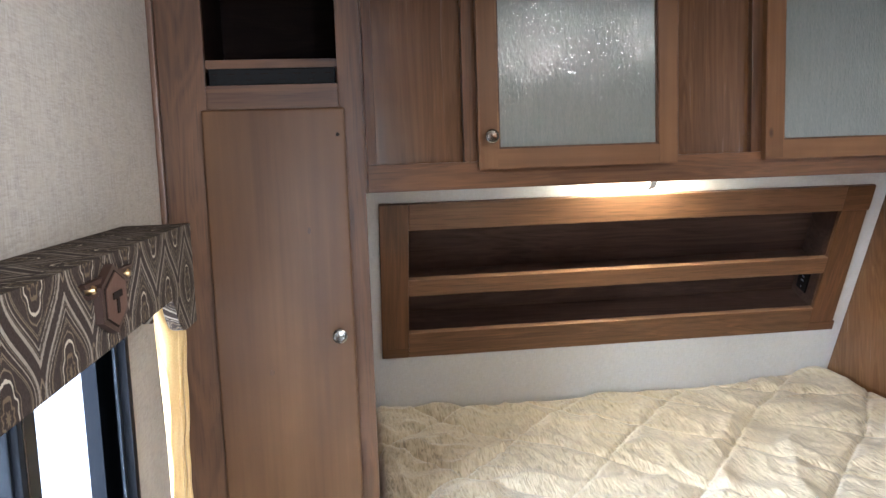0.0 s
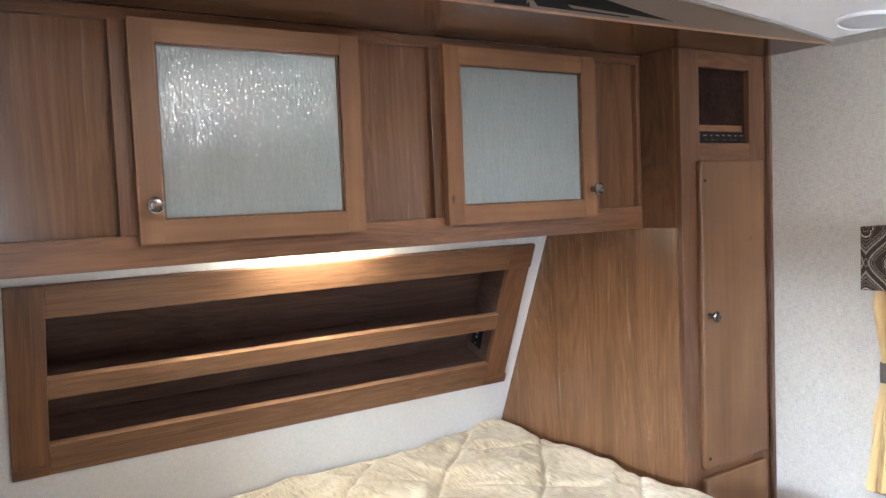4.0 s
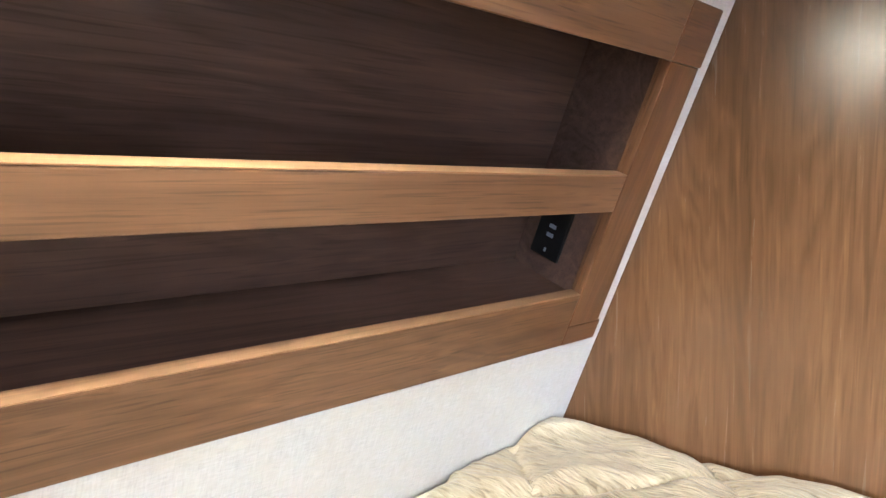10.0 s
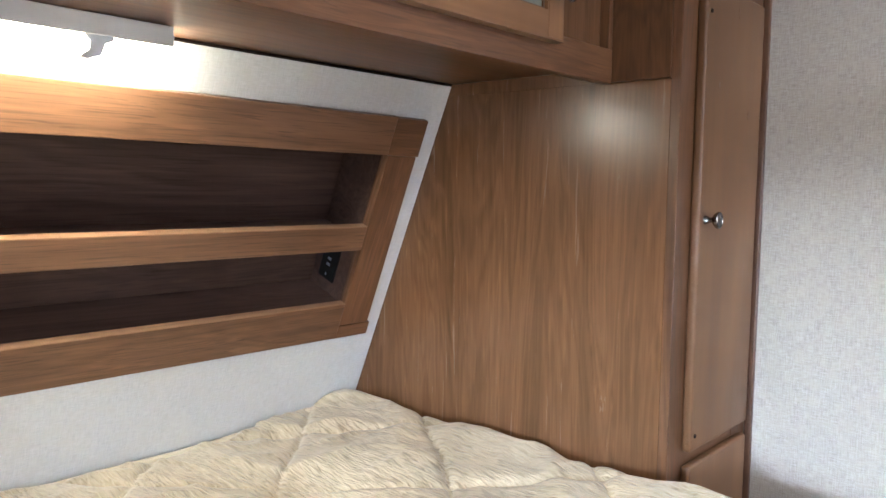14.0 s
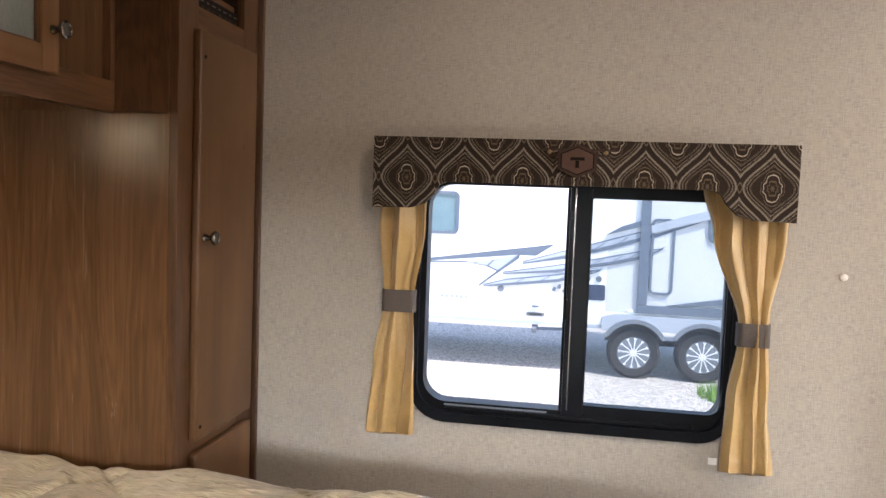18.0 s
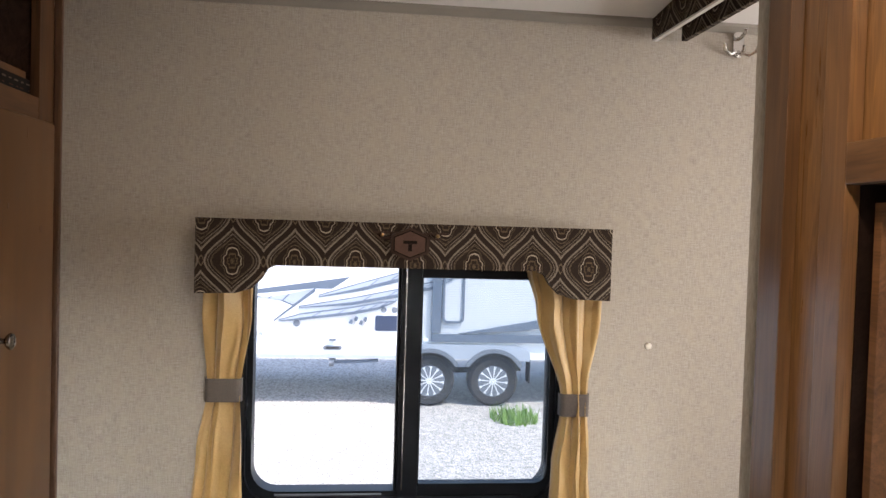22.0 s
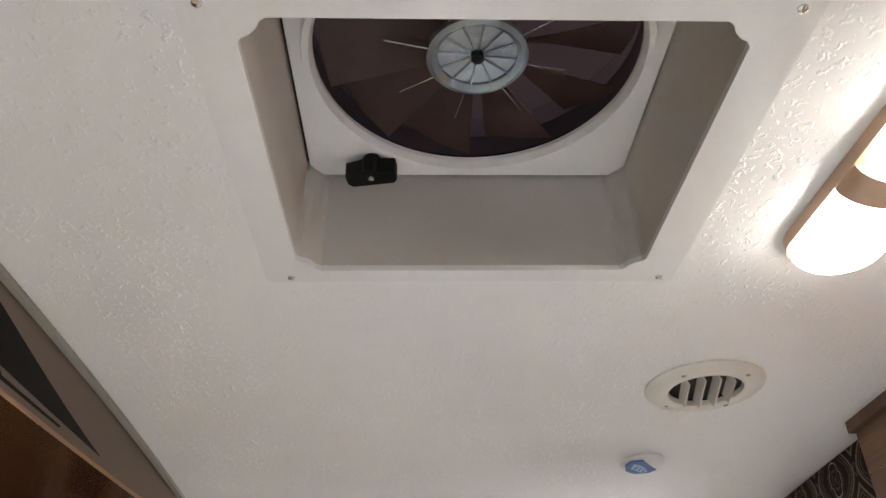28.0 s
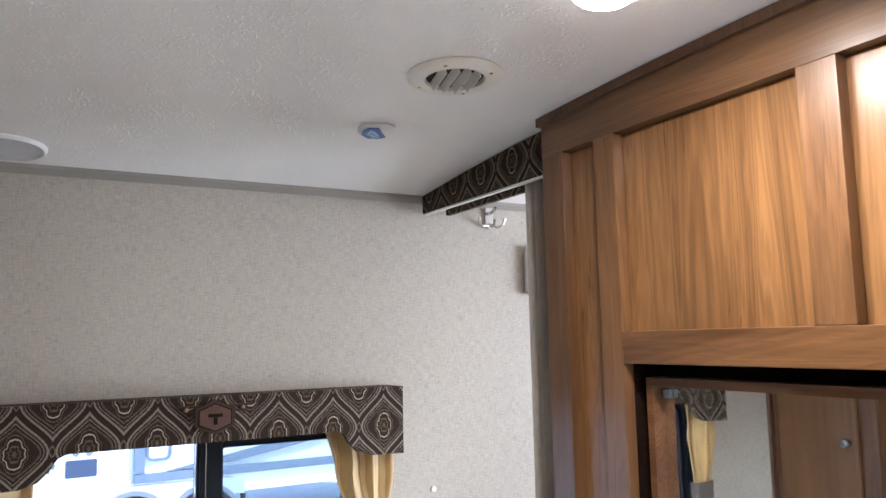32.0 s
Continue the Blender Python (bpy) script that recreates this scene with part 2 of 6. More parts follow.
def damask(name):
    """Dark brown cloth woven with a staggered ogee figure; UV in metres."""
    g = Graph(name)
    uv = g.node("ShaderNodeSeparateXYZ", Vector=g.nt.nodes.new("ShaderNodeTexCoord").outputs["UV"])
    wob = g.m("MULTIPLY", g.m("SUBTRACT", g.noise(g.coords("UV", (1, 1, 1)), 380, 2), 0.5), 0.022)
    p = g.m("ADD", g.m("DIVIDE", g.m("ADD", uv.outputs[0], 0.013), 0.1294), wob)
    q = g.m("ADD", g.m("DIVIDE", uv.outputs[1], 0.186), wob)
    pf = g.m("SUBTRACT", g.m("FRACT", g.m("ADD", p, 0.5)), 0.5)
    qf = g.m("SUBTRACT", g.m("FRACT", g.m("ADD", q, 0.5)), 0.5)
    ap, aq = g.m("ABSOLUTE", pf), g.m("ABSOLUTE", qf)
    # half width of the ogee at this height: round in the middle, drawn out to a point
    lift = g.m("SUBTRACT", 1.0, g.m("MULTIPLY", aq, 2.0))
    w = g.m("MULTIPLY", g.m("ADD", 0.5, g.m("MULTIPLY", g.m("SINE", g.m("MULTIPLY", g.m("SUBTRACT", lift, 0.5), math.pi)), 0.5)), 0.5)
    slope = g.m("MULTIPLY", g.m("SINE", g.m("MULTIPLY", lift, math.pi)), 1.09)
    steep = g.m("SQRT", g.m("ADD", 1.0, g.m("MULTIPLY", slope, slope)))
    rim = g.m("DIVIDE", g.m("MULTIPLY", g.m("ABSOLUTE", g.m("SUBTRACT", ap, w)), 0.1294), steep)   # metres to the ogee line
    def line(d, at, half):
        return g.m("LESS_THAN", g.m("ABSOLUTE", g.m("SUBTRACT", d, at)), half)
    def most(*v):
        out = v[0]
        for k in v[1:]:
            out = g.m("MAXIMUM", out, k)
        return out
    bp, bq = g.m("SUBTRACT", 0.5, ap), g.m("SUBTRACT", 0.5, aq)
    def ell(x, y, a, b):
        return g.m("POWER", g.m("ADD", g.m("POWER", g.m("DIVIDE", x, a), 1.4), g.m("POWER", g.m("DIVIDE", y, b), 1.4)), 0.714)
    scal_a = g.m("MULTIPLY", g.m("COSINE", g.m("MULTIPLY", g.m("ARCTAN2", g.m("MULTIPLY", aq, 1.44), ap), 8.0)), 0.075)
    scal_b = g.m("MULTIPLY", g.m("COSINE", g.m("MULTIPLY", g.m("ARCTAN2", g.m("MULTIPLY", bq, 1.44), bp), 8.0)), 0.075)
    e_a = g.m("ADD", ell(ap, aq, 0.145, 0.165), scal_a)
    e_b = g.m("ADD", ell(bp, bq, 0.145, 0.165), scal_b)
    motif = most(line(e_a, 1.0, 0.05), line(e_b, 1.0, 0.05))
    core = most(line(e_a, 0.55, 0.07), line(e_b, 0.55, 0.07), g.m("LESS_THAN", e_a, 0.2), g.m("LESS_THAN", e_b, 0.2))
    veil = most(line(e_a, 1.28, 0.03), line(e_b, 1.28, 0.03))
    # small lozenge where four ogees meet
    loz = ell(g.m("SUBTRACT", 0.5, ap), aq, 0.04, 0.055)
    loz2 = ell(ap, bq, 0.04, 0.055)
    knot = most(line(loz, 1.0, 0.2), line(loz2, 1.0, 0.2))
    grey = most(line(rim, 0.0074, 0.0019), line(rim, 0.0142, 0.0007))
    gold = most(line(rim, 0.0200, 0.0007), line(rim, 0.0222, 0.0004), line(rim, 0.0108, 0.0003), knot, veil)
    weave = g.noise(g.coords("UV", (900, 260, 1)), 1, 2)
    base = g.ramp(weave, [(0.3, (0.017, 0.0105, 0.0075)), (0.7, (0.036, 0.024, 0.018))])
    col = g.mix(grey, base, g.ramp(weave, [(0.25, (0.12, 0.098, 0.076)), (0.7, (0.25, 0.21, 0.165))]))
    col = g.mix(gold, col, (0.125, 0.094, 0.06))
    col = g.mix(core, col, (0.10, 0.07, 0.04))
    col = g.mix(motif, col, (0.34, 0.29, 0.22))
    g.set(Base_Color=col, Roughness=0.9, Specular_IOR_Level=0.15)
    g.bump(g.m("ADD", g.m("MULTIPLY", most(grey, motif), 0.8), weave), 0.35, 0.0012)
    return g.mat


def cloth(name, light, dark, axes=(420, 420, 420), sheen=0.3, rough=0.7, bump=0.3, trans=0.0):
    g = Graph(name)
    th = g.noise(g.coords(scale=axes, vary=2), 1, 2)
    big = g.noise(g.coords(scale=(14, 14, 6), vary=2), 1, 4)
    g.set(Base_Color=g.ramp(g.m("ADD", g.m("MULTIPLY", th, 0.6), g.m("MULTIPLY", big, 0.4)), [(0.35, dark), (0.65, light)]), Roughness=rough, Sheen_Weight=sheen)
    g.bump(th, bump, 0.0008)
    if trans:
        mix, tl = g.nt.nodes.new("ShaderNodeMixShader"), g.node("ShaderNodeBsdfTranslucent", Color=(*light, 1))
        out = g.nt.nodes["Material Output"]
        g.put(mix.inputs[0], trans)
        g.put(mix.inputs[1], g.bsdf.outputs[0])
        g.put(mix.inputs[2], tl.outputs[0])
        g.put(out.inputs[0], mix.outputs[0])
    return g.mat


def quilt_cloth(name, tones):
    """Satin with slubbed cross threads."""
    g = Graph(name)
    warpc = g.coords(scale=(1, 1, 1))
    slub = g.noise(g.coords(scale=(170, 27, 40)), 1, 3, 0.55, 0.8)
    patch = g.noise(warpc, 6, 3)
    col = g.ramp(g.m("ADD", g.m("MULTIPLY", slub, 0.75), g.m("MULTIPLY", patch, 0.25)), list(zip((0.34, 0.45, 0.66), tones)))
    g.set(Base_Color=col, Roughness=g.m("ADD", 0.24, g.m("MULTIPLY", slub, 0.3)), Sheen_Weight=0.25, Sheen_Roughness=0.4, Specular_IOR_Level=0.55, Anisotropic=0.4)
    crease = g.noise(g.coords(scale=(13, 9, 13)), 1, 2, 0.5, 0.8)
    g.bump(g.m("ADD", g.m("MULTIPLY", slub, 0.75), g.m("MULTIPLY", crease, 1.4)), 0.8, 0.0065)
    return g.mat


def rain_glass():
    """Patterned cabinet glass: upright ripples over a pale backing."""
    g = Graph("rain_glass")
    rip = g.noise(g.coords(scale=(330, 1, 95)), 1, 3, 0.6, 0.8)
    drop = g.node("ShaderNodeTexVoronoi", Vector=g.coords(scale=(240, 1, 90)), Scale=1.0, Randomness=1.0)
    drop.feature = "SMOOTH_F1"
    run = g.noise(g.coords(scale=(120, 1, 14)), 1, 2)
    tone = g.m("ADD", g.m("MULTIPLY", rip, 0.6), g.m("MULTIPLY", run, 0.4))
    g.set(Base_Color=g.ramp(tone, [(0.3, (0.150, 0.172, 0.158)), (0.7, (0.200, 0.224, 0.208))]), Roughness=0.5, Specular_IOR_Level=0.2, Coat_Weight=1.0, Coat_IOR=1.8, Coat_Roughness=0.03)
    g.bump(rip, 0.2, 0.002)
    n = g.node("ShaderNodeBump", Height=g.m("ADD", g.m("MULTIPLY", rip, 0.25), drop.outputs["Distance"]), Strength=1.0, Distance=0.0013)
    g.put(g.bsdf.inputs["Coat Normal"], n.outputs[0])
    return g.mat


def clear_glass(name, tint=(1, 1, 1), rough=0.0):
    g = Graph(name)
    g.set(Base_Color=tint, Roughness=rough, Transmission_Weight=1.0, IOR=1.03)
    return g.mat


def screened(name):
    """Window glass with a fine insect screen that scatters some daylight."""
    g = Graph(name)
    out = g.nt.nodes["Material Output"]
    mix = g.nt.nodes.new("ShaderNodeMixShader")
    clear = g.node("ShaderNodeBsdfTransparent", Color=(0.79, 0.82, 0.83, 1))
    veil = g.node("ShaderNodeBsdfTranslucent", Color=(0.88, 0.90, 0.90, 1))
    g.put(mix.inputs[0], g.m("ADD", 0.016, g.m("MULTIPLY", g.noise(g.coords(), 14, 3), 0.014)))
    g.put(mix.inputs[1], clear.outputs[0])
    g.put(mix.inputs[2], veil.outputs[0])
    g.put(out.inputs[0], mix.outputs[0])
    return g.mat


def glow(name, color, strength):
    g = Graph(name)
    n = g.noise(g.coords(), 30, 2)
    g.set(Base_Color=(0.9, 0.88, 0.82), Roughness=0.3, Emission_Color=g.ramp(n, [(0.2, tuple(c * 0.93 for c in color)), (0.8, color)]), Emission_Strength=strength)
    return g.mat


def siding(name):
    """White aluminium siding with fine level ribs."""
    g = Graph(name)
    z = g.node("ShaderNodeSeparateXYZ", Vector=g.coords()).outputs[2]
    rib = g.m("ADD", 0.5, g.m("MULTIPLY", g.m("SINE", g.m("MULTIPLY", z, 300.0)), 0.5))
    tone = g.m("ADD", g.m("MULTIPLY", rib, 0.7), g.m("MULTIPLY", g.noise(g.coords(), 6, 3), 0.3))
    g.set(Base_Color=g.ramp(tone, [(0.1, (0.40, 0.42, 0.44)), (0.6, (0.56, 0.575, 0.59))]), Roughness=0.35)
    g.bump(rib, 0.35, 0.004)
    return g.mat


def gravel(name):
    g = Graph(name)
    v = g.node("ShaderNodeTexVoronoi", Vector=g.coords(), Scale=42.0)
    stone = g.node("ShaderNodeSeparateColor", Color=v.outputs["Color"]).outputs[0]
    n = g.noise(g.coords(), 1.3, 5)
    f = g.noise(g.coords(), 60, 3)
    col = g.ramp(g.m("ADD", g.m("MULTIPLY", stone, 0.75), g.m("MULTIPLY", f, 0.25)), [(0.12, (0.20, 0.195, 0.19)), (0.45, (0.36, 0.345, 0.33)), (0.85, (0.52, 0.50, 0.48))])
    g.set(Base_Color=g.mix(g.m("MULTIPLY", n, 0.4), col, (0.36, 0.34, 0.31)), Roughness=0.95)
    g.bump(v.outputs["Distance"], 0.8, 0.02)
    return g.mat


WAL_L, WAL_D = (0.172, 0.080, 0.034), (0.056, 0.0245, 0.0102)
M = {
    "walnut_z": wood("walnut_upright_grain", WAL_L, WAL_D, "z"),
    # Walnut copy at 0.74, the wardrobes' shade taken into its colour.
    "walnut_w": wood("shaded_walnut_wardrobe_frame", tuple(v * 0.74 for v in WAL_L), tuple(v * 0.74 for v in WAL_D), "z"),
    "walnut_x": wood("walnut_level_grain", WAL_L, WAL_D, "x"),
    "walnut_y": wood("walnut_deep_grain", WAL_L, WAL_D, "y"),
    "panel": wood("walnut_laminate_panel", (0.165, 0.080, 0.036), (0.080, 0.038, 0.0165), "z", rough=0.25, fine=0.42, figure=1.2, pores=0.86, bump=0.02),
    "rail": wood("shelf_rail_walnut", (0.200, 0.101, 0.048), (0.075, 0.036, 0.0165), "x", fine=0.42, pores=0.6),
    "edge": wood("pale_edge_banding", (0.31, 0.175, 0.092), (0.19, 0.104, 0.054), "x", fine=0.4),
    # Walnut laminate darkened in colour for the shade inside cubbies and niches.
    "dark": wood("shaded_recess_laminate", (0.018, 0.010, 0.007), (0.007, 0.004, 0.003), "x", rough=0.6, spec=0.06),
    "dark_back": wood("shaded_niche_laminate", (0.094, 0.054, 0.040), (0.035, 0.020, 0.015), "x", rough=0.4, spec=0.12),
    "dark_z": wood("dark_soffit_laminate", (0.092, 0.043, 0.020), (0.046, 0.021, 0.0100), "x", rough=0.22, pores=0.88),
    "honey": wood("honey_walnut_partition", (0.258, 0.128, 0.046), (0.080, 0.036, 0.0125), "z", rough=0.3, fine=0.30, figure=1.7, pores=0.84, spec=0.5),
    "honey_x": wood("honey_walnut_rail", (0.185, 0.090, 0.034), (0.072, 0.032, 0.012), "x", rough=0.33, fine=0.45, spec=0.6),
    "honey_z": wood("honey_walnut_stile", (0.185, 0.090, 0.034), (0.072, 0.032, 0.012), "z", rough=0.33, fine=0.45, spec=0.6),
    "alder_z": alder("knotty_alder_upright", "z"),
    # Alder copy at 0.66, holding the shade on the wardrobe fronts.
    "alder_dk": alder("shaded_knotty_alder_upright", "z", 0.66),
    "alder_x": alder("knotty_alder_level", "x"),
    # One wallboard in two tones: dimmer side walls and brighter head wall coloured in.
    "wall_side": linen("beige_linen_wallboard_dimmed", (0.445, 0.397, 0.338), (0.275, 0.238, 0.196), "yz", 0.18),
    "wall_head": linen("linen_wallboard_lit", (0.60, 0.58, 0.55), (0.47, 0.45, 0.42), "xz"),
    "ceiling": emboss("embossed_white_board"),
    "damask": damask("brown_ogee_damask"),
    "gold": cloth("golden_curtain_cloth", (0.53, 0.345, 0.125), (0.38, 0.235, 0.076), rough=0.48, sheen=0.5, trans=0.15),
    "band": cloth("taupe_tie_cloth", (0.100, 0.078, 0.062), (0.055, 0.042, 0.034), sheen=0.1),
    "drape": cloth("grey_beige_privacy_curtain", (0.46, 0.42, 0.36), (0.34, 0.30, 0.25), axes=(420, 420, 60)),
    "quilt": quilt_cloth("champagne_satin", ((0.185, 0.142, 0.085), (0.38, 0.31, 0.205), (0.53, 0.45, 0.325))),
    "quilt_grey": quilt_cloth("silver_satin", ((0.26, 0.26, 0.25), (0.45, 0.45, 0.44), (0.58, 0.58, 0.57))),
    "siding": siding("ribbed_white_siding"),
    "hatch": plain("dark_blue_hatch_paint", (0.035, 0.05, 0.09), 0.35),
    "hem": cloth("quilt_hem", (0.68, 0.60, 0.45), (0.52, 0.44, 0.31)),
    "rain": rain_glass(),
    "glass": clear_glass("window_glass"),
    "screen_glass": screened("screened_window_glass"),
    "mirror": plain("mirror_silver", (0.86, 0.88, 0.88), 0.02, 1.0, 0.01),
    "black": plain("black_window_enamel", (0.006, 0.007, 0.009), 0.38, 0.0, 0.3, Specular_IOR_Level=0.10),
    "blackp": plain("black_plastic", (0.005, 0.005, 0.005), 0.5, 0.0, 0.3, Specular_IOR_Level=0.15),
    "chrome": plain("polished_nickel", (0.62, 0.61, 0.59), 0.14, 1.0, 0.15),
    "nickel": plain("aged_nickel", (0.29, 0.27, 0.245), 0.2, 1.0, 0.3),
    # Cream plastic darkened: the shade up in the vent well is in its colour.
    "well_cream": plain("cream_vent_well_shaded", (0.56, 0.52, 0.46), 0.4, 0.0, 0.08),
    "cream": plain("cream_plastic", (0.72, 0.68, 0.60), 0.36, 0.0, 0.08),
    "white": plain("white_plastic", (0.76, 0.745, 0.715), 0.33, 0.0, 0.06),
    "greyp": plain("grey_plastic_cap", (0.54, 0.54, 0.54), 0.5),
    "smoke": cloth("smoked_brown_lid", (0.092, 0.068, 0.062), (0.070, 0.052, 0.047), (30, 30, 30), 0.0, 0.25, 0.05, 0.8),
    "smoke_d": cloth("smoked_brown_blade", (0.25, 0.168, 0.152), (0.185, 0.125, 0.113), (30, 30, 30), 0.0, 0.25, 0.05, 0.75),
    "bronze": plain("bronze_lamp_base", (0.60, 0.42, 0.28), 0.35, 0.3),
    "acrylic": plain("ribbed_clear_hub", (0.34, 0.38, 0.41), 0.10, 0.4, 0.4),
    "trim": plain("putty_ceiling_trim", (0.27, 0.245, 0.21), 0.5),
    "bead": wood("dark_corner_bead", (0.13, 0.065, 0.034), (0.06, 0.03, 0.017), "z"),
    "leather": plain("brown_leather_patch", (0.045, 0.023, 0.015), 0.6, 0.0, 0.35, 0.3, Specular_IOR_Level=0.2),
    "leather_l": plain("tan_leather_inlay", (0.105, 0.054, 0.036), 0.6, 0.0, 0.35, 0.3, Specular_IOR_Level=0.2),
    "leather_d": plain("dark_brown_stamp", (0.012, 0.007, 0.005), 0.8, Specular_IOR_Level=0.1),
    "brass": plain("aged_brass_stud", (0.42, 0.28, 0.13), 0.3, 1.0),
    "lens": glow("lit_lamp_lens", (1.0, 0.87, 0.70), LENS_GLOW),
    "strip": glow("lit_strip_lens", (1.0, 0.86, 0.57), READ_GLOW),
    "floor": wood("grey_brown_plank_vinyl", (0.20, 0.15, 0.11), (0.11, 0.08, 0.06), "y", rough=0.45),
    "gravel": gravel("pale_gravel"),
    "gelcoat": plain("white_gelcoat", (0.78, 0.79, 0.80), 0.25, 0.0, 0.05),
    "deck": plain("grey_trailer_trim", (0.15, 0.17, 0.20), 0.4),
    "decal": plain("slate_stripe_vinyl", (0.115, 0.145, 0.19), 0.3),
    "decal_l": plain("silver_stripe_vinyl", (0.36, 0.40, 0.455), 0.3),
    "tyre": plain("tyre_rubber", (0.03, 0.03, 0.032), 0.8),
    "alloy": plain("machined_alloy", (0.74, 0.75, 0.76), 0.3, 0.25),
    "tint": plain("tinted_trailer_window", (0.13, 0.21, 0.24), 0.06),
    "grass": plain("fresh_grass", (0.20, 0.36, 0.07), 0.7, 0.0, 0.5),
    "blue": plain("blue_label_print", (0.075, 0.16, 0.42), 0.4),
    "blue_l": plain("pale_blue_label", (0.40, 0.55, 0.75), 0.4),
    "tan": plain("tan_logo_print", (0.124, 0.086, 0.056), 0.45),
    "ink": plain("dark_logo_print", (0.012, 0.010, 0.009), 0.7, Specular_IOR_Level=0.15),
    "plaster": linen("rear_wallboard", (0.70, 0.65, 0.58), (0.55, 0.50, 0.43), "xz"),
}


# ---- mesh helpers ----
def part(name, bm, material, parent=None, label="", smooth=False):
    """Links a bmesh as one mesh object under a thing or a part."""
    me = bpy.data.meshes.new(name)
    bmesh.ops.recalc_face_normals(bm, faces=bm.faces)
    if smooth:
        for f in bm.faces:
            f.smooth = True
    bm.to_mesh(me)
    bm.free()
    me.materials.append(M[material] if isinstance(material, str) else material)
    if smooth:
        me.set_sharp_from_angle(angle=radians(38))
    ob = new(name, me)
    if parent is not None:
        ob.parent = parent
    if label:
        ob["label"] = label
    return ob


def thing(name, label, category, at=(0, 0, 0), group="", kind="", rot=(0, 0, 0)):
    ob = new(name)
    ob.empty_display_size = 0.05
    ob.matrix_world = pose(*at, *rot)
    return tagged(ob, label, category, group, kind)


def box(lo, hi, bevel=0.0, bm=None, seg=2):
    """An axis box between two corners, its edges eased by bevel."""
    own = bmesh.new()
    bmesh.ops.create_cube(own, size=1.0)
    for v in own.verts:
        v.co = Vector([lo[k] + (v.co[k] + 0.5) * (hi[k] - lo[k]) for k in range(3)])
    if bevel:
        bmesh.ops.bevel(own, geom=own.edges[:], offset=bevel, segments=seg, affect="EDGES", profile=0.6)
    if bm is None:
        return own
    tmp = bpy.data.meshes.new("tmp")
    own.to_mesh(tmp)
    own.free()
    bm.from_mesh(tmp)
    bpy.data.meshes.remove(tmp)
    return bm


def prism(points, axis, a, b, bm=None, bevel=0.0):
    """A 2D outline pushed along an axis from a to b. The outline's two numbers are the other axes in order."""
    own = bmesh.new()
    others = [k for k in range(3) if k != axis]
    def place(p, d):
        v = [0, 0, 0]
        v[others[0]], v[others[1]], v[axis] = p[0], p[1], d
        return own.verts.new(v)
    lo, hi = [place(p, a) for p in points], [place(p, b) for p in points]
    own.faces.new(lo)
    own.faces.new(hi[::-1])
    for k in range(len(points)):
        own.faces.new((lo[k], hi[k], hi[k - 1], lo[k - 1]))
    if bevel:
        bmesh.ops.bevel(own, geom=[e for e in own.edges if e.calc_face_angle(0) > 0.5], offset=bevel, segments=2, affect="EDGES")
    if bm is None:
        return own
    tmp = bpy.data.meshes.new("tmp")
    own.to_mesh(tmp)
    own.free()
    bm.from_mesh(tmp)
    bpy.data.meshes.remove(tmp)
    return bm


def rrect(x0, y0, x1, y1, r, n=7):
    """Outline of a rectangle with round corners."""
    out = []
    for cx, cy, a0 in ((x1 - r, y1 - r, 0), (x0 + r, y1 - r, 90), (x0 + r, y0 + r, 180), (x1 - r, y0 + r, 270)):
        for k in range(n):
            a = radians(a0 + 90 * k / (n - 1))
            out.append((cx + r * math.cos(a), cy + r * math.sin(a)))
    return out


def ring(outer, inner, axis, a, b, bm=None):
    """A frame between two outlines with equal counts of points."""
    bm = bm or bmesh.new()
    others = [k for k in range(3) if k != axis]
    def row(pts, d):
        out = []
        for p in pts:
            v = [0, 0, 0]
            v[others[0]], v[others[1]], v[axis] = p[0], p[1], d
            out.append(bm.verts.new(v))
        return out
    o0, o1, i0, i1 = row(outer, a), row(outer, b), row(inner, a), row(inner, b)
    for k in range(len(outer)):
        j = k - 1
        bm.faces.new((o0[j], o0[k], i0[k], i0[j]))
        bm.faces.new((o1[k], o1[j], i1[j], i1[k]))
        bm.faces.new((o0[k], o0[j], o1[j], o1[k]))
        bm.faces.new((i0[j], i0[k], i1[k], i1[j]))
    return bm


def lathe(profile, n=24, bm=None, axis=2, at=(0, 0, 0), caps=True):
    """A turned shape: rows of (radius, height) about an axis."""
    bm = bm or bmesh.new()
    others = [k for k in range(3) if k != axis]
    rows = []
    for r, h in profile:
        row = []
        for k in range(n):
            a = 2 * math.pi * k / n
            v = [0, 0, 0]
            v[others[0]], v[others[1]], v[axis] = r * math.cos(a), r * math.sin(a), h
            row.append(bm.verts.new(Vector(v) + Vector(at)))
        rows.append(row)
    for r0, r1 in zip(rows, rows[1:]):
        for k in range(n):
            bm.faces.new((r0[k - 1], r0[k], r1[k], r1[k - 1]))
    for row, p in ((rows[0], profile[0]), (rows[-1], profile[-1])):
        if caps and p[0] > 1e-5:
            bm.faces.new(row)
    return bm


def tube(points, r, n=8, bm=None):
    """A round bar along points."""
    bm = bm or bmesh.new()
    rows = []
    pts = [Vector(p) for p in points]
    for k, p in enumerate(pts):
        d = (pts[min(k + 1, len(pts) - 1)] - pts[max(k - 1, 0)]).normalized()
        side = d.cross(Vector((0.3, 0.2, 0.93))).normalized()
        up = side.cross(d)
        rows.append([bm.verts.new(p + r * (math.cos(2 * math.pi * j / n) * side + math.sin(2 * math.pi * j / n) * up)) for j in range(n)])
    for r0, r1 in zip(rows, rows[1:]):
        for j in range(n):
            bm.faces.new((r0[j - 1], r0[j], r1[j], r1[j - 1]))
    bm.faces.new(rows[0])
    bm.faces.new(rows[-1][::-1])
    return bm


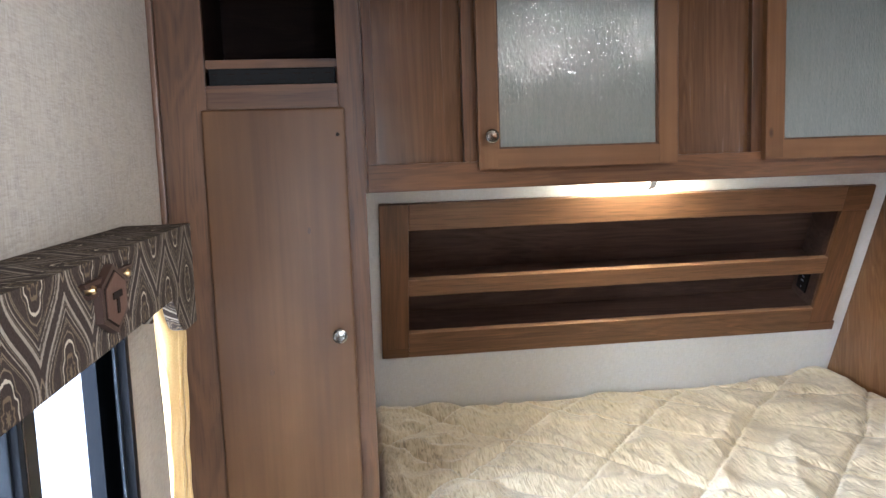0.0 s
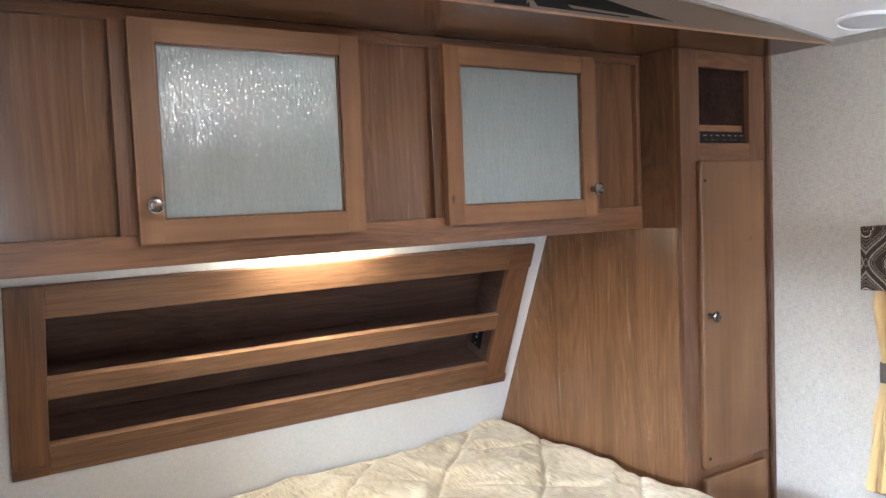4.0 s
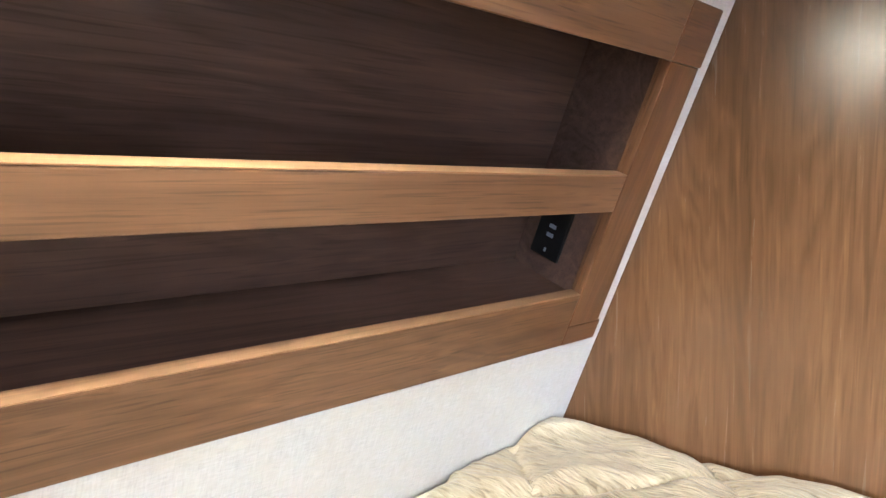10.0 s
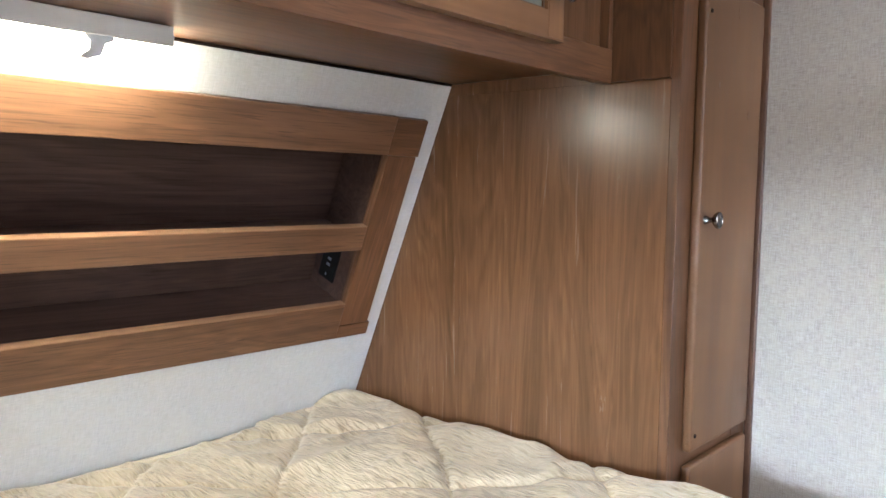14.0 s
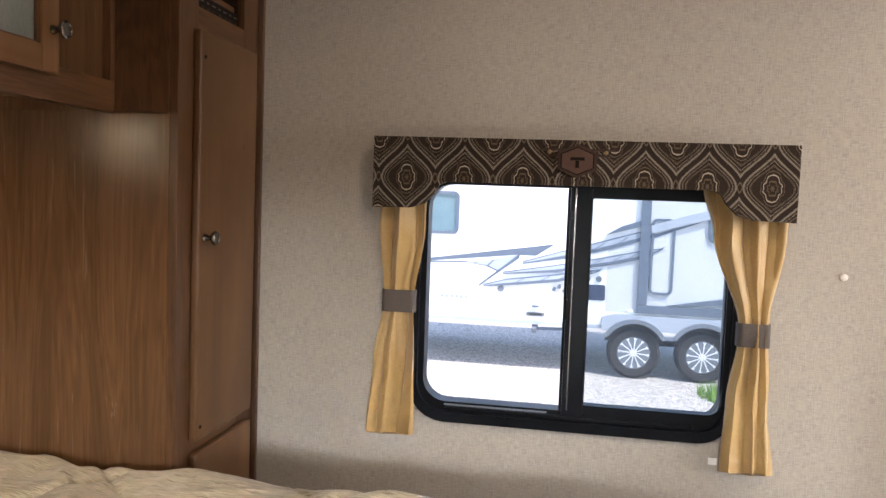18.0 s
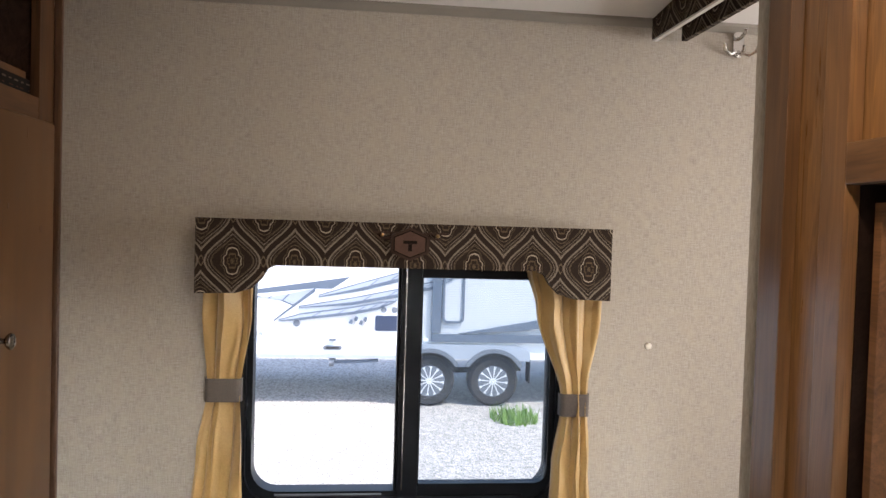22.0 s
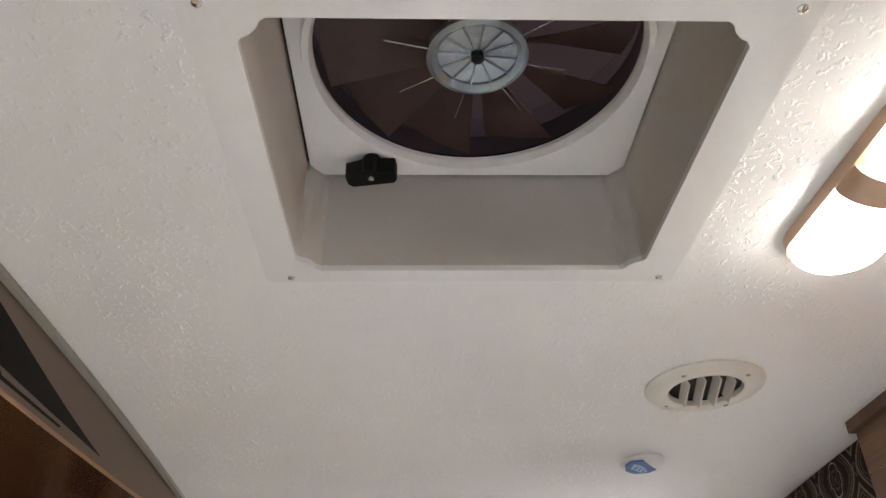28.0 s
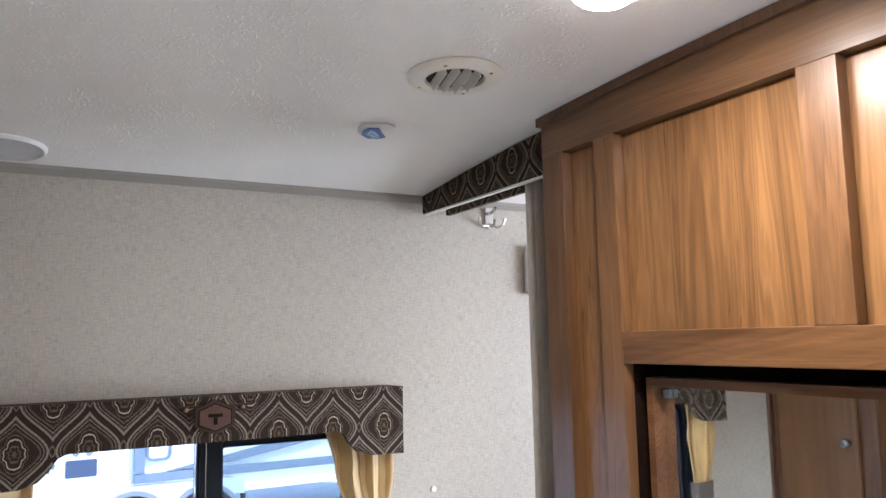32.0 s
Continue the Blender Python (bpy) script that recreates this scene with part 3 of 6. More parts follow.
def lay_uv(ob, fn):
    """UVs in metres from each corner's place."""
    me = ob.data
    layer = me.uv_layers.new(name="UVMap")
    for poly in me.polygons:
        for li in poly.loop_indices:
            layer.data[li].uv = fn(me.vertices[me.loops[li].vertex_index].co, poly.normal)


# ---- setting: floor, walls, ceiling ----
def structure(name, bm, material, label, category, smooth=False):
    return tagged(part(name, bm, material, None, "", smooth), label, category, kind="structure")


structure("floor", box((WL - 0.05, BACK - 0.05, -0.04), (WR + 0.05, 1.25, 0.0)), "floor", "grey brown plank vinyl floor under the bed", "floor")

WIN_R = (-1.132, -0.415, 0.842, 1.405)      # opening in the side wall: y0, y1, z0, z1
WIN_L = (-1.082, -0.365, 0.842, 1.405)


def side_wall(name, x0, x1, win, label):
    y0, y1, z0, z1 = win
    b = bmesh.new()
    box((x0, BACK, 0), (x1, y0, 2.06), 0, b)
    box((x0, y1, 0), (x1, 1.2, 2.06), 0, b)
    box((x0, y0, 0), (x1, y1, z0), 0, b)
    box((x0, y0, z1), (x1, y1, 2.06), 0, b)
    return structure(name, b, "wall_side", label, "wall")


side_wall("wall_east", WR, WR + 0.05, WIN_R, "beige linen-print wallboard with a window opening, toned down for dimmer light")
side_wall("wall_west", WL - 0.05, WL, WIN_L, "beige linen-print wallboard with a window opening, toned down for dimmer light")
# Unseen rear wall; its opening is added for the fill lamp.
b = bmesh.new()
box((WL - 0.05, BACK - 0.06, 0), (WR + 0.05, BACK, 0.9), 0, b)
box((WL - 0.05, BACK - 0.06, 1.8), (WR + 0.05, BACK, 2.1), 0, b)
box((WL - 0.05, BACK - 0.06, 0.9), (-0.85, BACK, 1.8), 0, b)
box((0.85, BACK - 0.06, 0.9), (WR + 0.05, BACK, 1.8), 0, b)
structure("wall_rear", b, "plaster", "plain pale wallboard closing the passage out of view, with an added opening", "wall")

# head wall: a leaning board with an opening for the shelf niche
SL = math.atan(0.405)
HEAD = pose(0, 0.80, 0.80, math.degrees(SL), 0, 0)     # local z runs up the slope, local -y faces the bed


def up(z):
    """Length along the slope for a height."""
    return (z - 0.80) / math.cos(SL)


NX0, NX1, NZ0, NZ1 = -0.653, 0.661, up(1.048), up(1.373)
b = bmesh.new()
GAP = 0.022
box((-0.84, 0, up(0.30)), (0.84, 0.03, NZ0 - GAP), 0, b)
box((-0.84, 0, NZ1 + GAP), (0.84, 0.03, up(1.56)), 0, b)
box((-0.84, 0, NZ0 - GAP), (NX0 - GAP, 0.03, NZ1 + GAP), 0, b)
box((NX1 + GAP, 0, NZ0 - GAP), (0.84, 0.03, NZ1 + GAP), 0, b)
hw = structure("wall_north", b, "wall_head", "linen-print wallboard leaning over the bed head, paler for brighter light", "wall")
hw.matrix_world = HEAD
structure("wall_outer_north", box((WL - 0.05, 1.2, 0), (WR + 0.05, 1.25, 2.1)), "plaster", "outer end wall behind the cabinets", "wall")

# arched ceiling, with the roof-vent opening left out
FX0, FX1, FY0, FY1 = -0.170, 0.164, -0.850, -0.490
xs = sorted(set([WL - 0.05 + k * (WR - WL + 0.1) / 28 for k in range(29)] + [FX0, FX1]))
ys = [BACK, FY0, FY1, 1.25]
b = bmesh.new()
for lift in (0.0, 0.03):
    vv = {(i, j): b.verts.new((x, y, ceil_z(x) + lift)) for i, x in enumerate(xs) for j, y in enumerate(ys)}
    for i in range(len(xs) - 1):
        for j in range(3):
            if not (j == 1 and FX0 - 1e-6 <= xs[i] and xs[i + 1] <= FX1 + 1e-6):
                b.faces.new((vv[i, j], vv[i + 1, j], vv[i + 1, j + 1], vv[i, j + 1]))
structure("ceiling", b, "ceiling", "white embossed arched ceiling board", "ceiling", True)

# putty trim strip along the ceiling edge
for nm, x in (("trim_east", WR), ("trim_west", WL)):
    s = -1 if x > 0 else 1
    structure(nm, prism([(x, 1.962), (x + s * 0.004, 1.962), (x + s * 0.016, 1.974), (x + s * 0.016, 1.992), (x, 1.992)], 1, BACK, -0.199), "trim", "putty coloured ceiling edge strip", "trim")
for nm, x in (("corner_bead_east", WR - 0.011), ("corner_bead_west", WL)):
    structure(nm, box((x, -0.016, 0.0), (x + 0.011, 0.0, 1.972), 0.003), "bead", "thin dark brown wooden corner bead", "trim")


# ---- knobs ----
def knob(parent, at, way=(0, -1, 0)):
    """A turned nickel knob with a dished face, standing off along -y."""
    prof = [(0.0085, 0), (0.0075, 0.004), (0.0048, 0.009), (0.0052, 0.014), (0.0115, 0.018), (0.0152, 0.023), (0.0150, 0.027), (0.0125, 0.0285), (0.0105, 0.0268), (0.006, 0.0275), (0.0, 0.028)]
    bm = lathe([(r, -h) for r, h in prof], 22, axis=1)
    ob = part("knob", bm, "nickel", parent, "round polished nickel knob", True)
    ob.location = at
    return ob


SOF_Z = 1.972                 # underside of the soffit


# ---- wardrobes ----
def wardrobe(side):
    """A tall cupboard beside the bed: open cubby above, alder door, drawer under it."""
    s = 1 if side == "east" else -1
    wall = WR if s > 0 else WL
    inner_f, inner_b = (0.822, 0.784) if s > 0 else (-0.782, -0.775)
    label = "tall walnut wardrobe with alder door and cubby, beside " + ("the screened window" if s > 0 else "the passage")
    w = thing("wardrobe", label, "wardrobe", ((wall + inner_f) / 2, 0.3, 0), group="bedside wardrobes")
    inv = Matrix.Translation((-(wall + inner_f) / 2, -0.3, 0))
    def add(name, bm, mat, lab="", parent=w, smooth=False):
        bm.transform(inv)
        return part(name, bm, mat, parent, lab, smooth)
    x0, x1 = sorted((inner_f, wall - s * 0.011))
    ytop = 1.19
    # inner side panel, slightly out of square
    t = s * 0.018
    pts = [(inner_f, 0.018), (inner_b, 0.98), (inner_b + t, 0.98), (inner_f + t, 0.018)]
    add("side_panel", prism(pts, 2, 0.0, 1.498), "panel", "walnut laminate side panel with upright grain")
    inner_m = inner_f + (inner_b - inner_f) * 0.136
    ptsm = [(inner_m, 0.149), (inner_b, 0.98), (inner_b + t, 0.98), (inner_m + t, 0.149)]
    add("side_panel", prism(ptsm, 2, 1.4982, 1.5236), "panel", "top strip of the walnut side panel")
    pts2 = [(inner_f - s * 0.004, 0.018), (inner_f - s * 0.010, 0.148), (inner_f + t, 0.148), (inner_f + t, 0.018)]
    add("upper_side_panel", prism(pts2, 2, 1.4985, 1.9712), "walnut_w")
    d0, d1 = (0.878, 1.154) if s > 0 else (-1.096, -0.818)
    c0, c1 = (0.899, 1.116) if s > 0 else (-1.086, -0.829)
    czt, czb = 1.928, 1.722
    ztop = SOF_Z - 0.0008
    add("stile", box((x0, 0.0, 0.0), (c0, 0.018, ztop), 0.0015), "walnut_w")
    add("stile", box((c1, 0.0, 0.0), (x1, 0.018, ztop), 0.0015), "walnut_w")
    add("rail", box((c0, 0.0004, czt), (c1, 0.018, ztop), 0.0012), "walnut_x")
    add("rail", box((c0, 0.0004, 1.655), (c1, 0.018, czb), 0.0012), "walnut_x")
    add("rail", box((c0, 0.0004, 0.0), (c1, 0.018, 0.83), 0.0012), "walnut_x")
    add("shelf", box((c0 - 0.02, 0.03, 1.757), (c1 + 0.02, 0.33, 1.775), 0.001), "walnut_x", "cubby shelf board")
    # Cubby boards: the shade of the hollow is put into their colours.
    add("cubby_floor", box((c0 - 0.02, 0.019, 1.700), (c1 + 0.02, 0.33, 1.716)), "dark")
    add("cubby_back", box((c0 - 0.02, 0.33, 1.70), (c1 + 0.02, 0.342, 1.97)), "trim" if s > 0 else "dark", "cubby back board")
    # East side is linen wall; the brown stands in for its shade.
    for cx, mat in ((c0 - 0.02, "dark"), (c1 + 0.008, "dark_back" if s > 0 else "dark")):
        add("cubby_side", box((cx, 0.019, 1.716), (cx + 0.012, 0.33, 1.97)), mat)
    strip = add("media_strip", box((c0 + 0.004, 0.016, 1.7222), (c1 - 0.004, 0.05, 1.7565), 0.003), "blackp", "black media panel with worn markings")
    n = 8
    for k in range(n):
        u = c0 + 0.016 + k * (c1 - c0 - 0.032) / (n - 1)
        add("mark", rbar(u, 0.0152, 1.745, 0.016 if k % 2 else 0.010, 0.0028), "tan" if s > 0 else "leather_d", "", strip)
        add("mark", rbar(u + (0.004 if k % 3 else -0.003), 0.0152, 1.733, 0.008 if k % 2 else 0.014, 0.0022), "leather_l" if s > 0 else "leather_d", "", strip)
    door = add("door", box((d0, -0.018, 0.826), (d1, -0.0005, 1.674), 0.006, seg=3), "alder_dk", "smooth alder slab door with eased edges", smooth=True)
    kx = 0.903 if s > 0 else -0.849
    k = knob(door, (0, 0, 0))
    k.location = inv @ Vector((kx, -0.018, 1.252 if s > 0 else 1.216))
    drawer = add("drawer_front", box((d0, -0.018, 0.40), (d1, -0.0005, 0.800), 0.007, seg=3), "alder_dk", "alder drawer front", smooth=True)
    for kx2, kz2, kw, kh in (((1.022, 1.640, 0.003, 0.012), (1.088, 1.453, 0.006, 0.009), (0.942, 1.497, 0.004, 0.006)) if s > 0 else ((-0.990, 1.143, 0.005, 0.006), (-0.90, 1.43, 0.003, 0.007))):
        add("knot", prism([(kx2 + kw * math.cos(radians(a)) * (1 + 0.2 * math.sin(3 * a)), kz2 + kh * math.sin(radians(a))) for a in range(0, 360, 30)], 1, -0.0184, -0.0176), "bead", "small dark knot", door)
    for hz in (0.855, 1.62):
        hx = d0 + 0.016 if s > 0 else d1 - 0.016
        add("hinge_screw", lathe([(0.004, -0.0184), (0.0035, -0.0205), (0.0, -0.021)], 10, axis=1, at=(hx, 0, hz)), "leather_d", "", door, True)
    return w


def rbar(x, y, z, w, h):
    return prism(rrect(x - w / 2, z - h / 2, x + w / 2, z + h / 2, h * 0.3, 3), 1, y, y + 0.002)


wardrobe("east")
wardrobe("west")


# ---- overhead cabinet ----
def overhead():
    Y, ZB, ZT = 0.128, 1.495, 1.992
    c = thing("overhead_cabinet", "walnut overhead cabinet with two patterned glass doors above the bed", "cabinet", (0, 0.3, ZB))
    inv = Matrix.Translation((0, -0.3, -ZB))
    def add(name, bm, mat, lab="", parent=c, smooth=False):
        bm.transform(inv)
        return part(name, bm, mat, parent, lab, smooth)
    xl, xr = -0.7735, 0.8105
    add("bottom_rail", box((xl, Y, ZB), (xr, Y + 0.019, 1.556), 0.0015), "walnut_x")
    add("top_rail", box((xl, Y, 1.948), (xr, Y + 0.019, 1.9712), 0.001), "walnut_x")
    for a, d in ((xl, -0.752), (-0.556, -0.50), (-0.10, -0.052), (0.126, 0.19), (0.585, 0.646), (0.797, xr)):
        add("stile", box((a, Y + 0.0006, 1.556), (d, Y + 0.019, 1.948), 0.0015), "walnut_z")
    for a, d in ((-0.752, -0.556), (-0.052, 0.126), (0.646, 0.797)):
        add("recessed_panel", box((a - 0.004, Y + 0.0185, 1.54), (d + 0.004, Y + 0.026, 1.96)), "panel", "recessed walnut panel with upright grain")
    add("bottom_panel", box((xl, Y + 0.0195, ZB + 0.029), (xr, head_y(ZB + 0.03) + 0.012, ZB + 0.043)), "walnut_x", "smooth underside board")
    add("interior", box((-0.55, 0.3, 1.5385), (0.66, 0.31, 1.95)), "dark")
    for (x0, x1), kx in (((-0.526, -0.064), -0.500), ((0.151, 0.620), 0.603)):
        z0, z1, rl = 1.538, 1.951, 0.046
        gx0, gx1, gz0, gz1 = x0 + rl, x1 - rl, z0 + rl - 0.002, z1 - rl + 0.004
        o = [(x0, z0), (x1, z0), (x1, z1), (x0, z1)]
        i = [(gx0, gz0), (gx1, gz0), (gx1, gz1), (gx0, gz1)]
        f = ring(o, i, 1, Y - 0.0195, Y - 0.0005)
        bmesh.ops.bevel(f, geom=[e for e in f.edges if e.calc_face_angle(0) > 0.5], offset=0.003, segments=2, affect="EDGES")
        door = add("door", f, "alder_x", "alder door frame round patterned glass")
        for sx0, sx1 in ((x0 + 0.0035, gx0 - 0.0035), (gx1 + 0.0035, x1 - 0.0035)):
            add("door_stile", box((sx0, Y - 0.0203, z0 + 0.0035), (sx1, Y - 0.019, z1 - 0.0035)), "alder_z", "", door)
        add("glass_pane", box((gx0 - 0.006, Y - 0.010, gz0 - 0.006), (gx1 + 0.006, Y - 0.006, gz1 + 0.006)), "rain", "grey-green rain-patterned glass", door)
        add("inner_bead", ring([(gx0 - 0.001, gz0 - 0.001), (gx1 + 0.001, gz0 - 0.001), (gx1 + 0.001, gz1 + 0.001), (gx0 - 0.001, gz1 + 0.001)], [(gx0 + 0.004, gz0 + 0.004), (gx1 - 0.004, gz0 + 0.004), (gx1 - 0.004, gz1 - 0.004), (gx0 + 0.004, gz1 - 0.004)], 1, Y - 0.0135, Y - 0.0102), "bead", "", door)
        k = knob(door, (0, 0, 0))
        k.location = inv @ Vector((kx, Y - 0.0195, 1.610))
    return c


overhead()

# ---- soffit: flat dark panel in front of the cabinet, with a sloping printed fascia up to the arched ceiling ----
soff = thing("soffit_panel", "dark walnut soffit with a tan printed fascia above the cabinets", "panel", (0, 0, SOF_Z))


def fascia_at(x, f):
    """A place on the sloping fascia: f = 0 at its lower edge, 1 at the ceiling."""
    h = max(0.004, ceil_z(x) - 0.003 - SOF_Z)
    return Vector((x, -0.198 + 0.6 * h * (1 - f), h * f))


def fascia_flat(name, outline, mat, lift, label=""):
    """A thin printed shape on the fascia; outline in x and height share."""
    bm = bmesh.new()
    n = Vector((0, -0.857, -0.514))
    dense = []
    for (xa, fa), (xb, fb) in zip(outline, outline[1:] + outline[:1]):
        dense += [(xa + (xb - xa) * k / 6, fa + (fb - fa) * k / 6) for k in range(6)]
    lo = [bm.verts.new(fascia_at(x, f) + n * lift) for x, f in dense]
    hi = [bm.verts.new(fascia_at(x, f) - n * 0.0004) for x, f in dense]
    bm.faces.new(lo)
    bm.faces.new(hi[::-1])
    for k in range(len(lo)):
        bm.faces.new((lo[k], hi[k], hi[k - 1], lo[k - 1]))
    bmesh.ops.triangulate(bm, faces=bm.faces[:])
    return part(name, bm, mat, soff, label)


nseg = 32
flat_b, fas_b, edge_b, top_b = bmesh.new(), bmesh.new(), bmesh.new(), bmesh.new()


def sweep(bm, profile):
    """Sweeps a cross outline given for each x across the room."""
    cols = [[bm.verts.new(p) for p in profile(WL + 0.001 + (WR - WL - 0.002) * k / nseg)] for k in range(nseg + 1)]
    for c0, c1 in zip(cols, cols[1:]):
        for j in range(len(c0)):
            bm.faces.new((c0[j], c0[j - 1], c1[j - 1], c1[j]))
    bm.faces.new(cols[0])
    bm.faces.new(cols[-1][::-1])


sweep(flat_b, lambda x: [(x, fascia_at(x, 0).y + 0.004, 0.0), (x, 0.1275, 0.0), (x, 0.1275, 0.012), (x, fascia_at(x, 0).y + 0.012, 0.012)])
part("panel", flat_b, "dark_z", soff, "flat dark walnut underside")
sweep(fas_b, lambda x: [fascia_at(x, 0), fascia_at(x, 1), fascia_at(x, 1) + Vector((0, 0.006, 0)), fascia_at(x, 0) + Vector((0, 0.0038, 0.0))])
part("fascia", fas_b, "tan", soff, "tan printed fascia board")
sweep(edge_b, lambda x: [fascia_at(x, 0) + Vector((0, -0.0015, 0.0012)), fascia_at(x, 0) + Vector((0, 0.002, -0.003)), fascia_at(x, 0) + Vector((0, 0.0045, -0.0005)), fascia_at(x, 0) + Vector((0, 0.001, -0.0002))])
part("edging", edge_b, "edge", soff, "thin wood edging strip")
sweep(top_b, lambda x: [(x, -0.2085, ceil_z(x) - SOF_Z - 0.001), (x, -0.2085, ceil_z(x) - SOF_Z - 0.007), (x, -0.2005, ceil_z(x) - SOF_Z - 0.008), (x, -0.2005, ceil_z(x) - SOF_Z - 0.001)])
part("ceiling_bead", top_b, "trim", soff)
MID = 0.04
for s_ in (1, -1):
    side = lambda pts: [(MID + s_ * (x - MID), f) for x, f in pts]
    fascia_flat("emblem_wedge", side([(0.130, 0.93), (0.226, 0.26), (0.60, 0.18)]), "ink", 0.0012, "dark printed wedge")
    fascia_flat("emblem_line", side([(0.112, 0.93), (0.124, 0.93), (0.216, 0.17), (0.46, 0.15), (0.46, 0.11), (0.206, 0.11)]), "ink", 0.0012)
    # tree-line silhouette: uneven peaks falling away from the middle
    peaks = [(0.098, 0.06)]
    for k in range(9):
        x = 0.100 + 0.0098 * k
        peaks += [(x + 0.0035, 0.60 - 0.052 * k + (0.12 if k % 3 == 1 else 0.0)), (x + 0.0075, 0.34 - 0.032 * k)]
    peaks += [(0.192, 0.06)]
    fascia_flat("emblem_ridge", side(peaks), "ink", 0.0012, "dark jagged ridge print")
for k, (xa, xb) in enumerate(((-0.010, 0.010), (0.018, 0.030), (0.038, 0.050), (0.058, 0.090))):
    fascia_flat("emblem_bar", [(xa, 0.24), (xb, 0.28), (xb + 0.006, 0.86), (xa + 0.006, 0.82)], "ink", 0.0012)


# ---- headboard niche in the leaning wall ----
def niche():
    h = thing("headboard_shelf", "walnut framed shelf niche set into the leaning bed head wall", "shelf")
    h.matrix_world = HEAD
    ox0, ox1, oz0, oz1 = -0.735, 0.752, up(0.968), up(1.449)
    f = -0.014
    part("top_rail", box((NX0, f, NZ1), (NX1, -0.0005, oz1), 0.002), "rail", h)
    part("bottom_rail", box((NX0, f, oz0), (NX1, -0.0005, NZ0), 0.002), "rail", h)
    part("stile", box((ox0, f - 0.0008, up(0.999)), (NX0, -0.0005, oz1), 0.002), "walnut_z", h)
    part("stile", box((NX1, f - 0.0008, up(0.999)), (ox1 - 0.008, -0.0005, NZ1 - 0.0006), 0.002), "walnut_z", h)
    part("corner_block", box((NX1 + 0.0006, f - 0.0006, NZ1), (ox1 - 0.002, -0.0005, oz1 - 0.001), 0.002), "walnut_x", h)
    part("corner_block", box((ox0, f - 0.0004, oz0), (NX0, -0.0005, up(0.998)), 0.002), "walnut_x", h)
    part("corner_block", box((NX1, f - 0.0004, oz0), (ox1, -0.0005, up(0.998)), 0.002), "walnut_x", h)
    part("mid_rail", box((NX0, f - 0.0006, up(1.172)), (NX1, 0.004, up(1.222)), 0.002), "rail", h, "walnut middle rail with a light worn edge")
    # Niche inside is coloured darker than the frame to hold its shade.
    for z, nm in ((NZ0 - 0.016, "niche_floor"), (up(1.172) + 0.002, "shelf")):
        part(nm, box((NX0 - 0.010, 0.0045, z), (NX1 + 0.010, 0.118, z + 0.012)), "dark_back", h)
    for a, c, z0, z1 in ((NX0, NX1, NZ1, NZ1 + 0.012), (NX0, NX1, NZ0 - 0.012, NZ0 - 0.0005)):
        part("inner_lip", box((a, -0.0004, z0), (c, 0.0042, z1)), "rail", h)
    part("back_board", box((NX0 - 0.012, 0.118, NZ0 - 0.018), (NX1 + 0.012, 0.128, NZ1 + 0.012)), "dark_back", h, "niche back board with the recess shade in its colour")
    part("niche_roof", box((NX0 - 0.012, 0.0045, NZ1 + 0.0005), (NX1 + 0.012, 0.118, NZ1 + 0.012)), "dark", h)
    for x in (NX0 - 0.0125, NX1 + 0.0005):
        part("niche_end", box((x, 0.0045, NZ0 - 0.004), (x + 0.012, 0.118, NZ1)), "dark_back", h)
        part("inner_lip", box((x, -0.0004, NZ0), (x + 0.012, 0.0042, NZ1)), "walnut_z", h)
    part("edge_band", box((NX0, f - 0.0006, up(1.222) + 0.0003), (NX1, 0.0035, up(1.222) + 0.0018), 0.0004), "edge", h, "pale worn edge band")
    part("edge_band", box((NX0, f + 0.0005, NZ0 + 0.0003), (NX1, 0.0040, NZ0 + 0.0018), 0.0004), "edge", h)
    # socket with a charging port on the end board
    so = part("socket_plate", box((NX1 - 0.006, 0.040, up(1.072)), (NX1, 0.092, up(1.150)), 0.002), "blackp", h, "black charging socket plate")
    for v, w in ((1.083, 0.004), (1.105, 0.012), (1.118, 0.012), (1.139, 0.004)):
        part("port", box((NX1 - 0.0072, 0.066 - w / 2, up(v) - 0.003), (NX1 - 0.0061, 0.066 + w / 2, up(v) + 0.003), 0.0005), "deck", so)
    return h


niche()


# ---- strip light under the overhead cabinet ----
def strip_light():
    l = thing("reading_light", "lit white strip light under the overhead cabinet", "lamp", (-0.016, 0.466, 1.5236))
    part("base", box((-0.138, -0.027, -0.010), (0.138, 0.032, 0.0), 0.003), "white", l)
    part("front_plate", box((-0.140, -0.034, -0.029), (0.140, -0.0275, -0.0005), 0.002), "cream", l, "plain cream front plate")
    bm = prism([(-0.026, -0.0102), (0.030, -0.0102), (0.026, -0.028), (0.012, -0.034), (-0.010, -0.034), (-0.024, -0.029)], 0, -0.134, 0.134, bevel=0.002)
    part("lens", bm, "strip", l, "lit frosted lens", True)
    lev = prism([(0.012, -0.030), (0.052, -0.0295), (0.050, -0.036), (0.040, -0.040), (0.033, -0.056), (0.016, -0.062), (0.005, -0.060), (0.018, -0.050), (0.020, -0.038)], 1, -0.040, -0.0345, bevel=0.0012)
    part("switch_lever", lev, "white", l, "cream hanging switch lever", True)
    hy = head_y(1.5205)
    structure("trim_head", box((-0.7725, hy - 0.0055, 1.5185), (0.798, hy - 0.0005, 1.5236), 0.001), "dark", "thin dark strip between the cabinet and the leaning wall", "trim")


strip_light()


